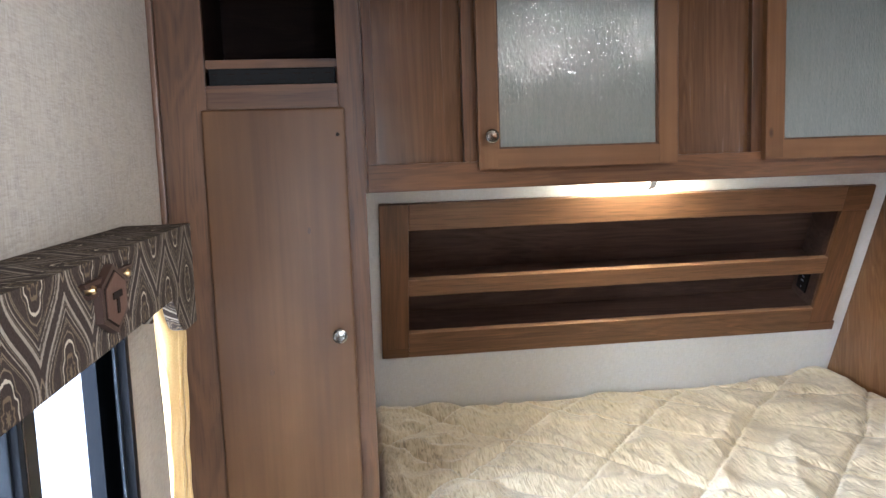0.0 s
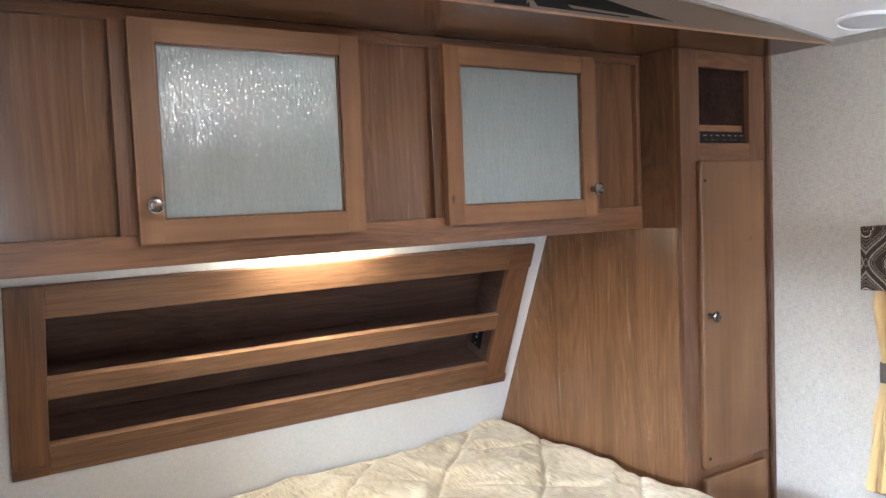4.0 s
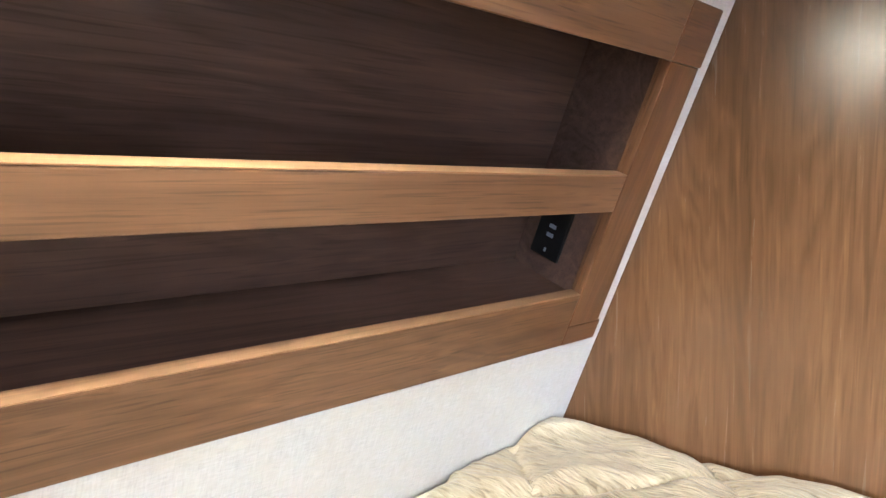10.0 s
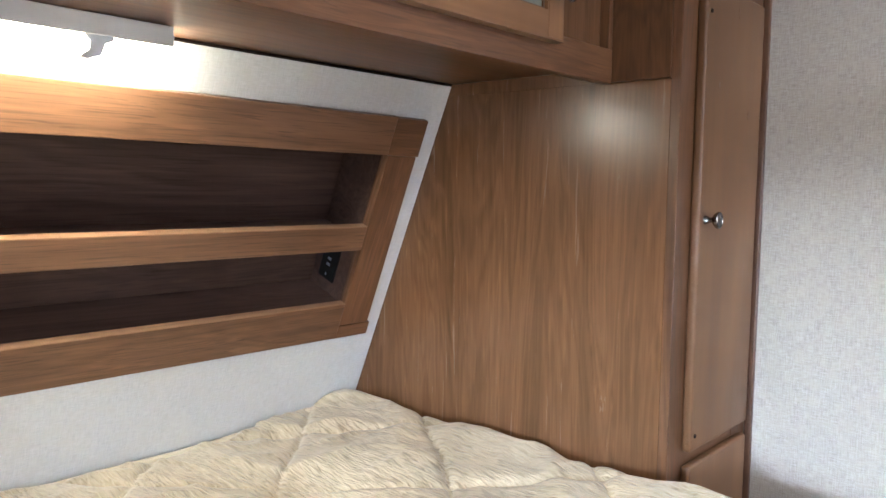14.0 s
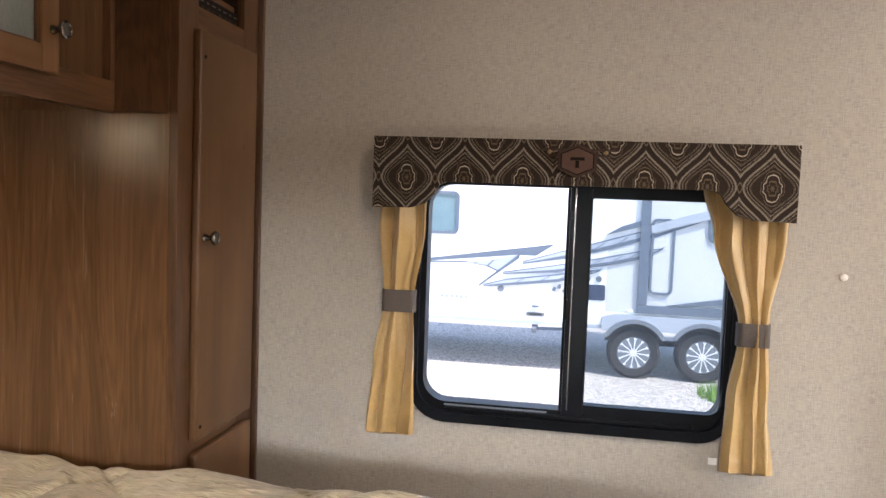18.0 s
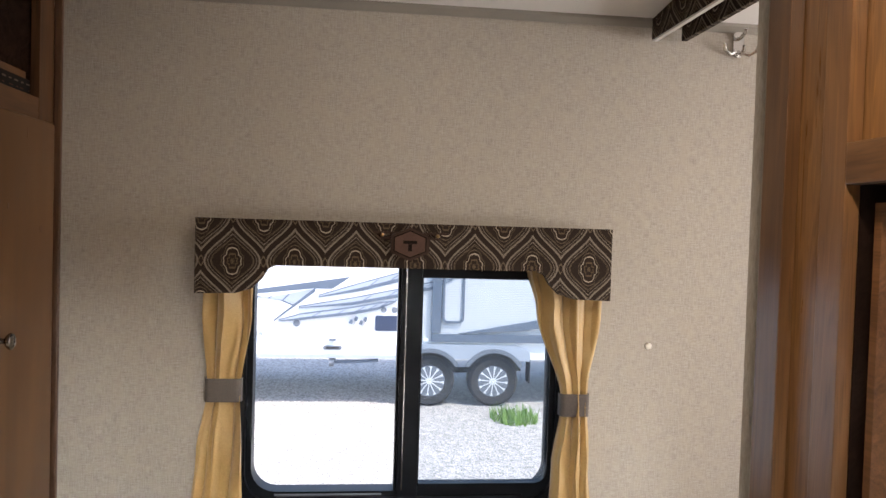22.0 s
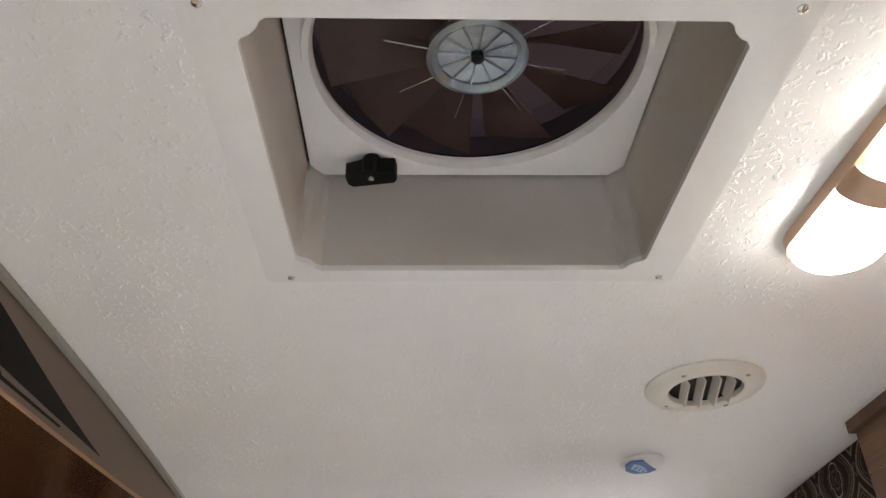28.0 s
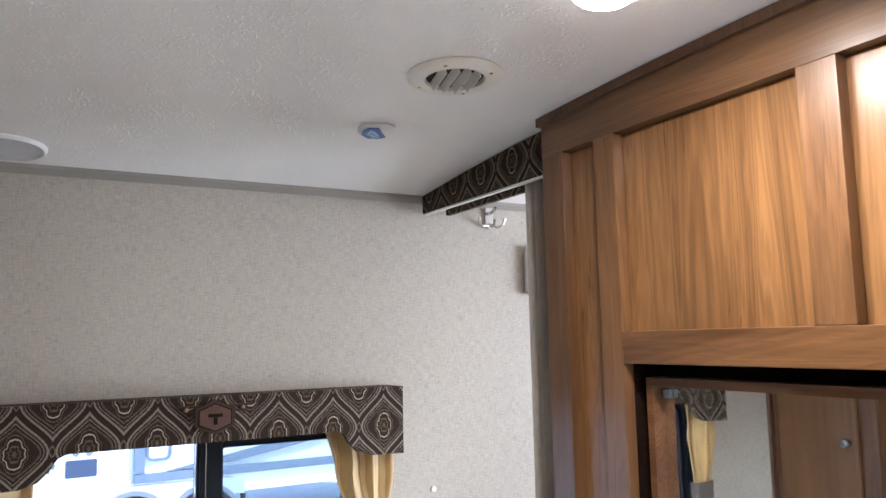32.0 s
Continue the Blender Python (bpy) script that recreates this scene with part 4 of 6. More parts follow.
# ---- bed ----
def bed():
    bd = thing("bed", "made bed under a quilted champagne satin cover, between the wardrobes", "bed", (0, -0.15, 0))
    inv = Matrix.Translation((0, 0.15, 0))
    bm = box((-0.74, -1.10, 0.0), (0.74, 0.70, 0.46), 0.01)
    bm.transform(inv)
    part("base", bm, "walnut_y", bd)
    bm = box((-0.755, -1.15, 0.462), (0.755, 0.745, 0.735), 0.03, seg=3)
    bm.transform(inv)
    part("mattress", bm, "hem", bd)
    nx, ny = 250, 300
    x0, x1, y0, y1 = -0.80, 0.80, -1.215, 0.822
    b = bmesh.new()
    grid = []
    P = 0.36
    for j in range(ny + 1):
        row = []
        v = j / ny
        y = y0 + (y1 - y0) * v
        for i in range(nx + 1):
            u = i / nx
            x = x0 + (x1 - x0) * u
            wx = x + 0.028 * noise.noise(Vector((x * 3.1, y * 2.7, 1.3)))
            wy = y + 0.028 * noise.noise(Vector((x * 2.9, y * 3.3, 7.1)))
            a, c = (wx + wy * 0.876 - 0.052) / P, (wx - wy * 0.876 - 0.288) / P
            da, dc = abs(a - round(a)), abs(c - round(c))
            pa, pc = min(1, da / 0.20), min(1, dc / 0.20)
            puff = (math.sin(pa * math.pi / 2) * math.sin(pc * math.pi / 2)) ** 0.5
            sa, sc = min(1, da / 0.055), min(1, dc / 0.055)
            z = 0.7590 + 0.009 * puff + 0.008 * (math.sin(sa * math.pi / 2) * math.sin(sc * math.pi / 2)) ** 0.6
            z += 0.016 * noise.noise(Vector((x * 1.7, y * 1.6, 3.0)))
            z += 0.012 * noise.noise(Vector((x * 6 + 3 * y, y * 4.5, 5.0))) * (0.3 + puff)
            rid = 1 - abs(noise.noise(Vector((x * 5.0 - y * 2.2, y * 3.0 + x, 9.0))))
            z += 0.009 * max(0, rid - 0.70) / 0.30
            r2 = 1 - abs(noise.noise(Vector((x * 9.0 + y * 6.0, y * 4.0 - x * 7.0, 2.0))))
            z += 0.006 * max(0, r2 - 0.76) / 0.24
            z += 0.040 * max(0, (x - 0.30) / 0.5) ** 1.5 + 0.012 * max(0, (-x - 0.5) / 0.3)
            # round the borders over the mattress
            ex = max(0.0, abs(x) - 0.735) / 0.065
            eyf = max(0.0, (y0 + 0.10) - y) / 0.10
            head = max(0.0, y - (0.775 if x < 0.5 else 0.79)) / 0.04
            cor = max(0.0, abs(x) - 0.60) / 0.20 * max(0.0, (y0 + 0.15) - y) / 0.15
            drop = 1.0 - math.sqrt(max(0.0, 1 - min(1, ex) ** 2))
            z -= 0.085 * drop + 0.10 * (1 - math.sqrt(max(0.0, 1 - min(1, eyf) ** 2))) + 0.03 * min(1, head) ** 2 + 0.05 * cor
            xx = x - math.copysign(0.02 * min(1, ex) ** 2, x)
            row.append(b.verts.new((xx, min(y, head_y(z) - 0.004), z)))
        grid.append(row)
    for j in range(ny):
        for i in range(nx):
            b.faces.new((grid[j][i], grid[j][i + 1], grid[j + 1][i + 1], grid[j + 1][i]))
    # hanging skirt round the two sides and the foot
    rim = [grid[j][0] for j in range(ny, -1, -1)] + grid[0][1:] + [grid[j][nx] for j in range(1, ny + 1)]
    prev = rim
    for d, out in ((0.10, 0.006), (0.22, 0.003), (0.34, 0.0)):
        low = []
        for k, r in enumerate(rim):
            w = 0.008 * math.sin(k * 0.35) * d / 0.3
            sx = out + w if abs(r.co.x) > 0.7 else 0
            low.append(b.verts.new((r.co.x + math.copysign(sx, r.co.x), r.co.y - (0 if r.co.y > y0 + 0.03 else out + w), r.co.z - d)))
        for k in range(len(rim) - 1):
            b.faces.new((prev[k], prev[k + 1], low[k + 1], low[k]))
        prev = low
    b.transform(inv)
    foot = b.copy()
    seam = -0.585 + 0.15
    bmesh.ops.delete(foot, geom=[f for f in foot.faces if f.calc_center_median().y > seam], context="FACES")
    bmesh.ops.delete(b, geom=[f for f in b.faces if f.calc_center_median().y <= seam], context="FACES")
    q = tagged(part("quilt", b, "quilt", None, "", True), "rumpled champagne satin quilt with diamond stitching, lying on the bed", "quilt")
    q.location = (0, -0.15, 0)
    band = part("foot_band", foot, "quilt_grey", q, "silver grey satin band across the foot", True)
    for ob in (q, band):
        sol = ob.modifiers.new("thickness", "SOLIDIFY")
        sol.thickness, sol.offset = 0.012, -1
    hem = bmesh.new()
    tube([(-0.74 + 1.5 * k / 60, min(grid_y, 0.80), gz) for k, (grid_y, gz) in enumerate(hem_line)], 0.0065, 8, hem)
    part("hem", hem, "hem", q, "corded quilt hem", True).location = (0, 0.15, 0)


hem_line = []
for k in range(61):
    x = -0.74 + 1.5 * k / 60
    z = 0.765 + 0.016 * noise.noise(Vector((x * 1.7, 0.79 * 1.6, 3.0))) + 0.040 * max(0, (x - 0.30) / 0.5) ** 1.5 + 0.012 * max(0, (-x - 0.5) / 0.3)
    hem_line.append((head_y(z) - 0.014, z))
bed()


# ---- windows, valances, curtains ----
def sash(x0, y0, x1, y1, r):
    """Outline with two round corners on the outer side and two tight ones at the meeting stile."""
    tight, soft = rrect(x0, y0, x1, y1, 0.004), rrect(x0, y0, x1, y1, r)
    return tight[:7] + soft[7:21] + tight[21:]


def window_unit(name, at, flip, label, second="screen_glass"):
    """A black framed sliding window; local x points out of the room, local y along the wall."""
    w = thing(name, label, "window", at, kind="structure", rot=(0, 0, 180 if flip else 0))
    y0, y1, z0, z1 = -0.3735, 0.3735, 0.822, 1.425
    part("window_frame", ring(rrect(y0, z0, y1, z1, 0.085), rrect(y0 + 0.019, z0 + 0.024, y1 - 0.019, z1 - 0.024, 0.068), 0, -0.014, 0.0), "black", w, "black enamelled clamp ring", True)
    part("window_track", ring(rrect(y0 + 0.017, z0 + 0.022, y1 - 0.017, z1 - 0.022, 0.07), rrect(y0 + 0.032, z0 + 0.046, y1 - 0.032, z1 - 0.04, 0.055), 0, 0.002, 0.050), "black", w, "", True)
    part("window_sill", box((-0.006, y0 + 0.09, z0 + 0.026), (0.03, y1 - 0.09, z0 + 0.036), 0.002), "black", w)
    part("mullion", box((0.004, 0.0122, z0 + 0.03), (0.040, 0.0185, z1 - 0.03), 0.002), "black", w)
    part("mullion", box((-0.004, -0.036, z0 + 0.03), (0.030, 0.012, z1 - 0.03), 0.002), "black", w, "sliding sash upright")
    part("sash_frame", ring(sash(-0.353, 0.860, -0.0362, 1.397, 0.050), sash(-0.3415, 0.885, -0.0385, 1.363, 0.030), 0, -0.002, 0.028), "black", w, "sliding sash frame with round corners", True)
    part("glazing_strip", box((-0.0058, -0.0012, z0 + 0.05), (-0.0042, 0.0012, z1 - 0.04)), "nickel", w, "thin bright glazing strip")
    part("drain_strip", box((-0.0005, 0.045, z0 + 0.037), (0.012, y1 - 0.085, z0 + 0.041), 0.001), "deck", w, "pale weather strip")
    part("latch", prism([(0.004, 1.080), (0.013, 1.084), (0.013, 1.128), (0.009, 1.134), (0.009, 1.160), (0.004, 1.164)], 0, -0.014, -0.006), "blackp", w)
    p1 = part("pane", box((0.018, 0.0188, z0 + 0.04), (0.022, y1 - 0.025, z1 - 0.03)), "glass", w, "clear glass pane")
    p2 = part("pane", box((0.010, y0 + 0.03, z0 + 0.045), (0.014, -0.0375, z1 - 0.03)), second, w, "sliding glass pane")
    for p in (p1, p2):
        p.visible_shadow = False
    return w


def valance(at, flip, label, F=-0.092):
    """An upholstered box valance with scooped ends and a leather badge."""
    v = thing("window_valance", label, "valance", at, group="window valances", rot=(0, 0, 180 if flip else 0))
    h = 0.453
    zt, zm, zb = 1.4865, 1.3885, 1.326
    low = [(-h, zb), (-h + 0.085, zb + 0.002), (-h + 0.118, zb + 0.012), (-h + 0.140, zb + 0.034), (-h + 0.152, zm - 0.008), (-h + 0.168, zm)]
    outline = low + [(-y, z) for y, z in reversed(low)] + [(h, zt), (-h, zt)]
    b = prism(outline, 0, F, F + 0.018)
    bmesh.ops.bevel(b, geom=[e for e in b.edges if e.calc_face_angle(0) > 0.6], offset=0.0085, segments=4, affect="EDGES")
    face = part("front_board", b, "damask", v, "", True)
    top = part("top_board", box((F + 0.0185, -h, zt - 0.018), (0, h, zt - 0.0005), 0.004), "damask", v, "", True)
    ends = [part("end_board", box((F + 0.0185, y, zb + 0.001), (0, y + 0.018, zt - 0.019), 0.004), "damask", v, "", True) for y in (-h, h - 0.018)]
    for ob in [face, top] + ends:
        lay_uv(ob, lambda co, n: (co.y + (math.copysign(co.x - F, co.y) if abs(n.y) > 0.7 else 0.0), co.z - 1.396 + (0.0 if abs(n.y) > 0.7 else co.x - F)))
    bz, by = 1.4415, 0.0
    badge = part("badge", prism([(by + 0.0485 * math.sin(radians(60 * k)), bz + 0.0365 * math.cos(radians(60 * k))) for k in range(6)], 0, F - 0.009, F - 0.0003, bevel=0.002), "leather", v, "brown leather hexagon badge")
    part("badge_groove", prism([(by + 0.041 * math.sin(radians(60 * k)), bz + 0.0305 * math.cos(radians(60 * k))) for k in range(6)], 0, F - 0.0097, F - 0.0091), "leather_d", badge)
    part("badge_inlay", prism([(by + 0.038 * math.sin(radians(60 * k)), bz + 0.028 * math.cos(radians(60 * k))) for k in range(6)], 0, F - 0.0108, F - 0.0098, bevel=0.0004), "leather_l", badge)
    part("badge_mark", box((F - 0.0122, -0.015, bz + 0.001), (F - 0.0109, 0.015, bz + 0.008)), "leather_d", badge)
    part("badge_mark", box((F - 0.0122, -0.004, bz - 0.015), (F - 0.0109, 0.004, bz + 0.0005)), "leather_d", badge)
    for s in (-1, 1):
        part("badge_bar", prism([(s * 0.026, bz + 0.0265), (s * 0.082, bz + 0.0265), (s * 0.076, bz + 0.0215), (s * 0.032, bz + 0.0215)], 0, F - 0.006, F - 0.0004, bevel=0.001), "leather", badge)
        part("badge_bar", prism([(s * 0.040, bz + 0.0150), (s * 0.070, bz + 0.0150), (s * 0.064, bz + 0.0100), (s * 0.042, bz + 0.0100)], 0, F - 0.006, F - 0.0004, bevel=0.001), "leather", badge)
        part("stud", lathe([(0.0045, F - 0.0004), (0.0045, F - 0.0072), (0.003, F - 0.0095), (0, F - 0.010)], 12, axis=0, at=(0, s * 0.060, bz + 0.0188)), "brass", badge, "", True)
    return v


def curtain(at, flip, rows, tie_z, label, pleats=4):
    """A gathered golden curtain drawn in by a tie band. Rows: z, y0, y1, pleat depth."""
    c = thing("curtain", label, "curtain", at, group="window curtains", rot=(0, 0, 180 if flip else 0))
    nu, nz = 64, 90
    b = bmesh.new()
    zs = [rows[0][0] + (rows[-1][0] - rows[0][0]) * k / nz for k in range(nz + 1)]
    def at_z(z, col):
        for r0, r1 in zip(rows, rows[1:]):
            if r0[0] >= z >= r1[0]:
                f = (r0[0] - z) / (r0[0] - r1[0])
                f = f * f * (3 - 2 * f)
                return r0[col] + (r1[col] - r0[col]) * f
        return rows[-1][col]
    seed = rows[0][1] * 31 + at[0] * 7
    def fold_phase(u, z):
        return pleats * 2 * math.pi * (u + 0.16 * noise.noise(Vector((u * 2.6, z * 1.3, seed)))) + 1.3 * noise.noise(Vector((u * 1.5, z * 4.0, seed + 5)))
    loops = []
    for z in zs:
        ya, yb, dep = at_z(z, 1), at_z(z, 2), 1.6 * at_z(z, 3)
        loop = []
        for k in range(nu):
            u = k / (nu - 1)
            ph = fold_phase(u, z)
            y = ya + (yb - ya) * u + 0.15 * dep * math.sin(2 * ph)
            fold = dep * (0.5 + 0.5 * math.sin(ph)) ** 0.7 * (0.75 + 0.9 * noise.noise(Vector((u * 3.0, z * 3.5, seed + 2)))) + 0.006 * noise.noise(Vector((u * 5.0, z * 16, seed)))
            if z < rows[-1][0] + 0.034:
                fold += 0.0035
            loop.append(b.verts.new((-0.018 - fold - 0.010 * math.sin(math.pi * u), y, z + 0.004 * math.sin(ph) * (z < rows[-1][0] + 0.02))))
        for k in range(nu - 1, -1, -1):
            u = k / (nu - 1)
            ph = fold_phase(u, z)
            fold = dep * (0.5 + 0.5 * math.sin(ph))
            loop.append(b.verts.new((-0.013 - fold * 0.8 - 0.008 * math.sin(math.pi * u), ya + (yb - ya) * u, z)))
        loops.append(loop)
    n = len(loops[0])
    for l0, l1 in zip(loops, loops[1:]):
        for k in range(n):
            b.faces.new((l0[k - 1], l0[k], l1[k], l1[k - 1]))
    b.faces.new(loops[-1])
    b.faces.new(loops[0][::-1])
    part("drape", b, "gold", c, "", True)
    if tie_z is None:
        return c
    ya, yb, dep = at_z(tie_z, 1), at_z(tie_z, 2), at_z(tie_z, 3)
    prof = rrect(-0.030 - dep, ya - 0.005, -0.004, yb + 0.007, 0.012, 6)
    inner = [((x + 0.017) * 0.9 - 0.017, (y - (ya + yb) / 2) * 0.96 + (ya + yb) / 2) for x, y in prof]
    band = ring(prof, inner, 2, tie_z - 0.026, tie_z + 0.026)
    part("tie_band", band, "band", c, "taupe tie band", True)
    return c


CR, CL = -0.7735, -0.7235
window_unit("window_1", (WR, CR, 0), False, "black framed sliding window with rounded corners and a screen")
window_unit("window_2", (WL, CL, 0), True, "black framed sliding window above the passage side", "glass")
valance((WR, CR + 0.002, 0), False, "brown ogee-patterned box valance with a leather badge, over the window")
valance((WL, CL - 0.02, -0.012), True, "brown ogee-patterned box valance over the passage-side window", -0.108)
left_rows = [(1.40, -0.435 - CR, -0.325 - CR, 0.018), (1.29, -0.432 - CR, -0.331 - CR, 0.018), (1.108, -0.408 - CR, -0.340 - CR, 0.010), (0.97, -0.416 - CR, -0.318 - CR, 0.020), (0.792, -0.420 - CR, -0.302 - CR, 0.024)]
right_rows = [(1.40, -1.228 - CR, -1.050 - CR, 0.022), (1.30, -1.222 - CR, -1.074 - CR, 0.022), (1.078, -1.198 - CR, -1.140 - CR, 0.012), (0.93, -1.206 - CR, -1.122 - CR, 0.020), (0.772, -1.220 - CR, -1.116 - CR, 0.024)]
left_rows = [(z, min(a, c), max(a, c), d) for z, a, c, d in left_rows]
curtain((WR, CR, 0), False, left_rows, 1.108, "golden curtain tied with a taupe band, hanging beside the window", 2.3)
rc = curtain((WR, CR, 0), False, right_rows, 1.078, "golden curtain tied with a taupe band, gathered wider below the valance", 3)
part("care_tag", box((-0.030, -1.108 - CR, 0.782), (-0.027, -1.090 - CR, 0.797)), "white", rc, "small white tag")
curtain((WL, CL, 0), True, left_rows, 1.108, "golden curtain hanging at the near end of the window")
straight = [(1.40, -0.428, -0.352, 0.012), (1.1, -0.428, -0.356, 0.011), (0.772, -0.430, -0.350, 0.013)]
curtain((WL + 0.052, CL - 0.02, -0.02), True, straight, None, "golden curtain beside the wardrobe, lit from the window")


# ---- partition with the mirror ----
def partition():
    Y0, Y1, X = -1.40, -1.285, 0.590
    p = thing("partition_cabinet", "honey walnut partition cabinet with recessed panels and a mirror niche", "cabinet", (0, -1.34, 0))
    inv = Matrix.Translation((0, 1.34, 0))
    def add(name, bm, mat, lab="", parent=p, smooth=False):
        bm.transform(inv)
        return part(name, bm, mat, parent, lab, smooth)
    F = 0.022                      # thickness of the face frame
    f0, f1 = Y1 - F, Y1
    top = 1.949
    arch = lambda x: ceil_z(x) - 0.012
    add("top_rail", prism([(-X, top), (X, top), (X, arch(X)), (X / 2, arch(X / 2)), (0, arch(0)), (-X / 2, arch(X / 2)), (-X, arch(X))], 1, f0, f1), "honey_x")
    cr = bmesh.new()
    steps = [-X - 0.004 + (2 * X + 0.008) * k / 12 for k in range(13)]
    for xa, xb in zip(steps, steps[1:]):
        prism([(xa, arch(xa) - 0.006), (xb, arch(xb) - 0.006), (xb, ceil_z(xb) - 0.001), (xa, ceil_z(xa) - 0.001)], 1, f0, f1 + 0.010, cr)
    add("crown_strip", cr, "bead", "dark crown strip against the ceiling")
    add("panel_back", box((-X + 0.002, Y0, 0.0), (X - 0.002, Y0 + 0.012, 1.99)), "honey")
    for s in (1, -1):
        def bx(a, d, y0, y1, z0, z1, bev=0.0018):
            a, d = sorted((s * a, s * d))
            return box((a, y0, z0), (d, y1, z1), bev)
        add("side_board", bx(X - 0.016, X, Y0 + 0.0125, f0 - 0.0005, 0.0, 2.0), "honey_z", "end board of the partition")
        add("stile", bx(0.528, X, f0, f1, 0.0, top), "honey_z")
        add("stile", bx(0.385, 0.438, f0, f1, 0.0, top), "honey_z")
        add("rail", bx(0.438, 0.528, f0, f1 - 0.0006, 1.000, 1.064), "honey_x")
        add("recessed_panel", bx(0.430, 0.536, f0 - 0.009, f0 - 0.001, 1.05, top + 0.01), "honey", "narrow recessed panel")
        add("recessed_panel", bx(0.430, 0.536, f0 - 0.009, f0 - 0.001, 0.02, 1.01), "honey")
        add("recessed_panel", bx(0.022, 0.392, f0 - 0.009, f0 - 0.001, 1.60, top + 0.01), "honey", "wide recessed panel with bold upright grain")
    add("stile", box((-0.030, f0, 1.606), (0.028, f1, top), 0.0018), "honey_z")
    add("rail", box((-0.385, f0, 1.552), (0.385, f1 + 0.0004, 1.606), 0.0018), "honey_x", "rail over the mirror niche")
    add("rail", box((-0.385, f0, 1.004), (0.385, f1 + 0.0004, 1.060), 0.0018), "honey_x")
    add("recessed_panel", box((-0.392, f0 - 0.009, 0.02), (0.392, f0 - 0.001, 1.012)), "honey")
    # Boards round the mirror near black: the recess shade is in their colour.
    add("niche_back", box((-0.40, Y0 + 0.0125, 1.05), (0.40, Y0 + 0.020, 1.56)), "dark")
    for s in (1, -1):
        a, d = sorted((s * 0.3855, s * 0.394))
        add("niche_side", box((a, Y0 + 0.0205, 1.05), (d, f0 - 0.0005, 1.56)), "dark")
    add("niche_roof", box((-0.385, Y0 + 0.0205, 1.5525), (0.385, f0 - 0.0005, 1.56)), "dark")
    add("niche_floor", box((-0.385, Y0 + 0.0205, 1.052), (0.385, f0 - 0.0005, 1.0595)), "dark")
    return p


partition()


def niche_mirror():
    m = thing("framed_mirror", "walnut framed mirror with clear clips standing in the partition niche", "mirror", (0, -1.335, 1.0605))
    x, z0, z1 = 0.366, 0.0145, 0.468
    o = [(-x, z0), (x, z0), (x, z1), (-x, z1)]
    i = [(-x + 0.014, z0 + 0.014), (x - 0.014, z0 + 0.014), (x - 0.014, z1 - 0.014), (-x + 0.014, z1 - 0.014)]
    fr = ring(o, i, 1, -0.016, 0.020)
    bmesh.ops.bevel(fr, geom=[e for e in fr.edges if e.calc_face_angle(0) > 0.5], offset=0.002, segments=2, affect="EDGES")
    part("frame", fr, "walnut_x", m)
    part("mirror_glass", box((-x + 0.010, -0.008, z0 + 0.010), (x - 0.010, -0.004, z1 - 0.010)), "mirror", m, "clean mirror glass")
    for sx in (-1, 1):
        for z in (z0 + 0.020, z1 - 0.034):
            a = sx * (x - 0.030)
            part("clip", box((a - 0.008, -0.0035, z), (a + 0.008, 0.006, z + 0.015), 0.003), "acrylic", m, "clear mirror clip", True)
    for sx in (-1, 1):
        part("foot", box((sx * 0.25 - 0.03, -0.014, 0.0), (sx * 0.25 + 0.03, 0.018, z0 - 0.0002)), "dark", m)
    return m


niche_mirror()

# ---- doorway curtain box beside the partition ----
cv = thing("curtain_pelmet", "brown ogee-patterned pelmet of the doorway curtain track under the ceiling", "pelmet", (0.9, -1.34, 1.93))


def pelmet_board(y0, y1, z0, mat, name, lab=""):
    pts = [(0.592, z0)] + [(1.184, z0)] + [(0.592 + 0.592 * k / 8, ceil_z(0.592 + 0.592 * k / 8) - 0.002) for k in range(8, -1, -1)]
    bm = prism(pts, 1, y0, y1)
    bm.transform(Matrix.Translation((-0.9, 1.34, -1.93)))
    ob = part(name, bm, mat, cv, lab)
    if mat == "damask":
        lay_uv(ob, lambda co, n: (co.x * 1.0, co.z - 0.055))
    return ob


pelmet_board(-1.340, -1.328, 1.932, "damask", "front_board")
pelmet_board(-1.412, -1.400, 1.932, "damask", "back_board")
tr = box((0.60, -1.385, 1.958), (1.18, -1.355, 1.972), 0.002)
tr.transform(Matrix.Translation((-0.9, 1.34, -1.93)))
part("track", tr, "white", cv, "white curtain track")
edge = box((0.60, -1.3395, 1.9268), (1.18, -1.329, 1.9317), 0.001)
edge.transform(Matrix.Translation((-0.9, 1.34, -1.93)))
part("edging", edge, "white", cv, "pale lower edging")

pc = thing("privacy_curtain", "grey beige privacy curtain folded back against the partition", "curtain", (0.62, -1.37, 0))
b = bmesh.new()
prof = []
for k in range(41):
    u = k / 40
    prof.append((-0.018 + 0.145 * u, 0.022 * math.sin(u * 9 * math.pi)))
outl = [(x, y) for x, y in prof] + [(x + 0.001, y - 0.004) for x, y in reversed(prof)]
part("folds", prism(outl, 2, 0.03, 1.957), "drape", pc, "", True)


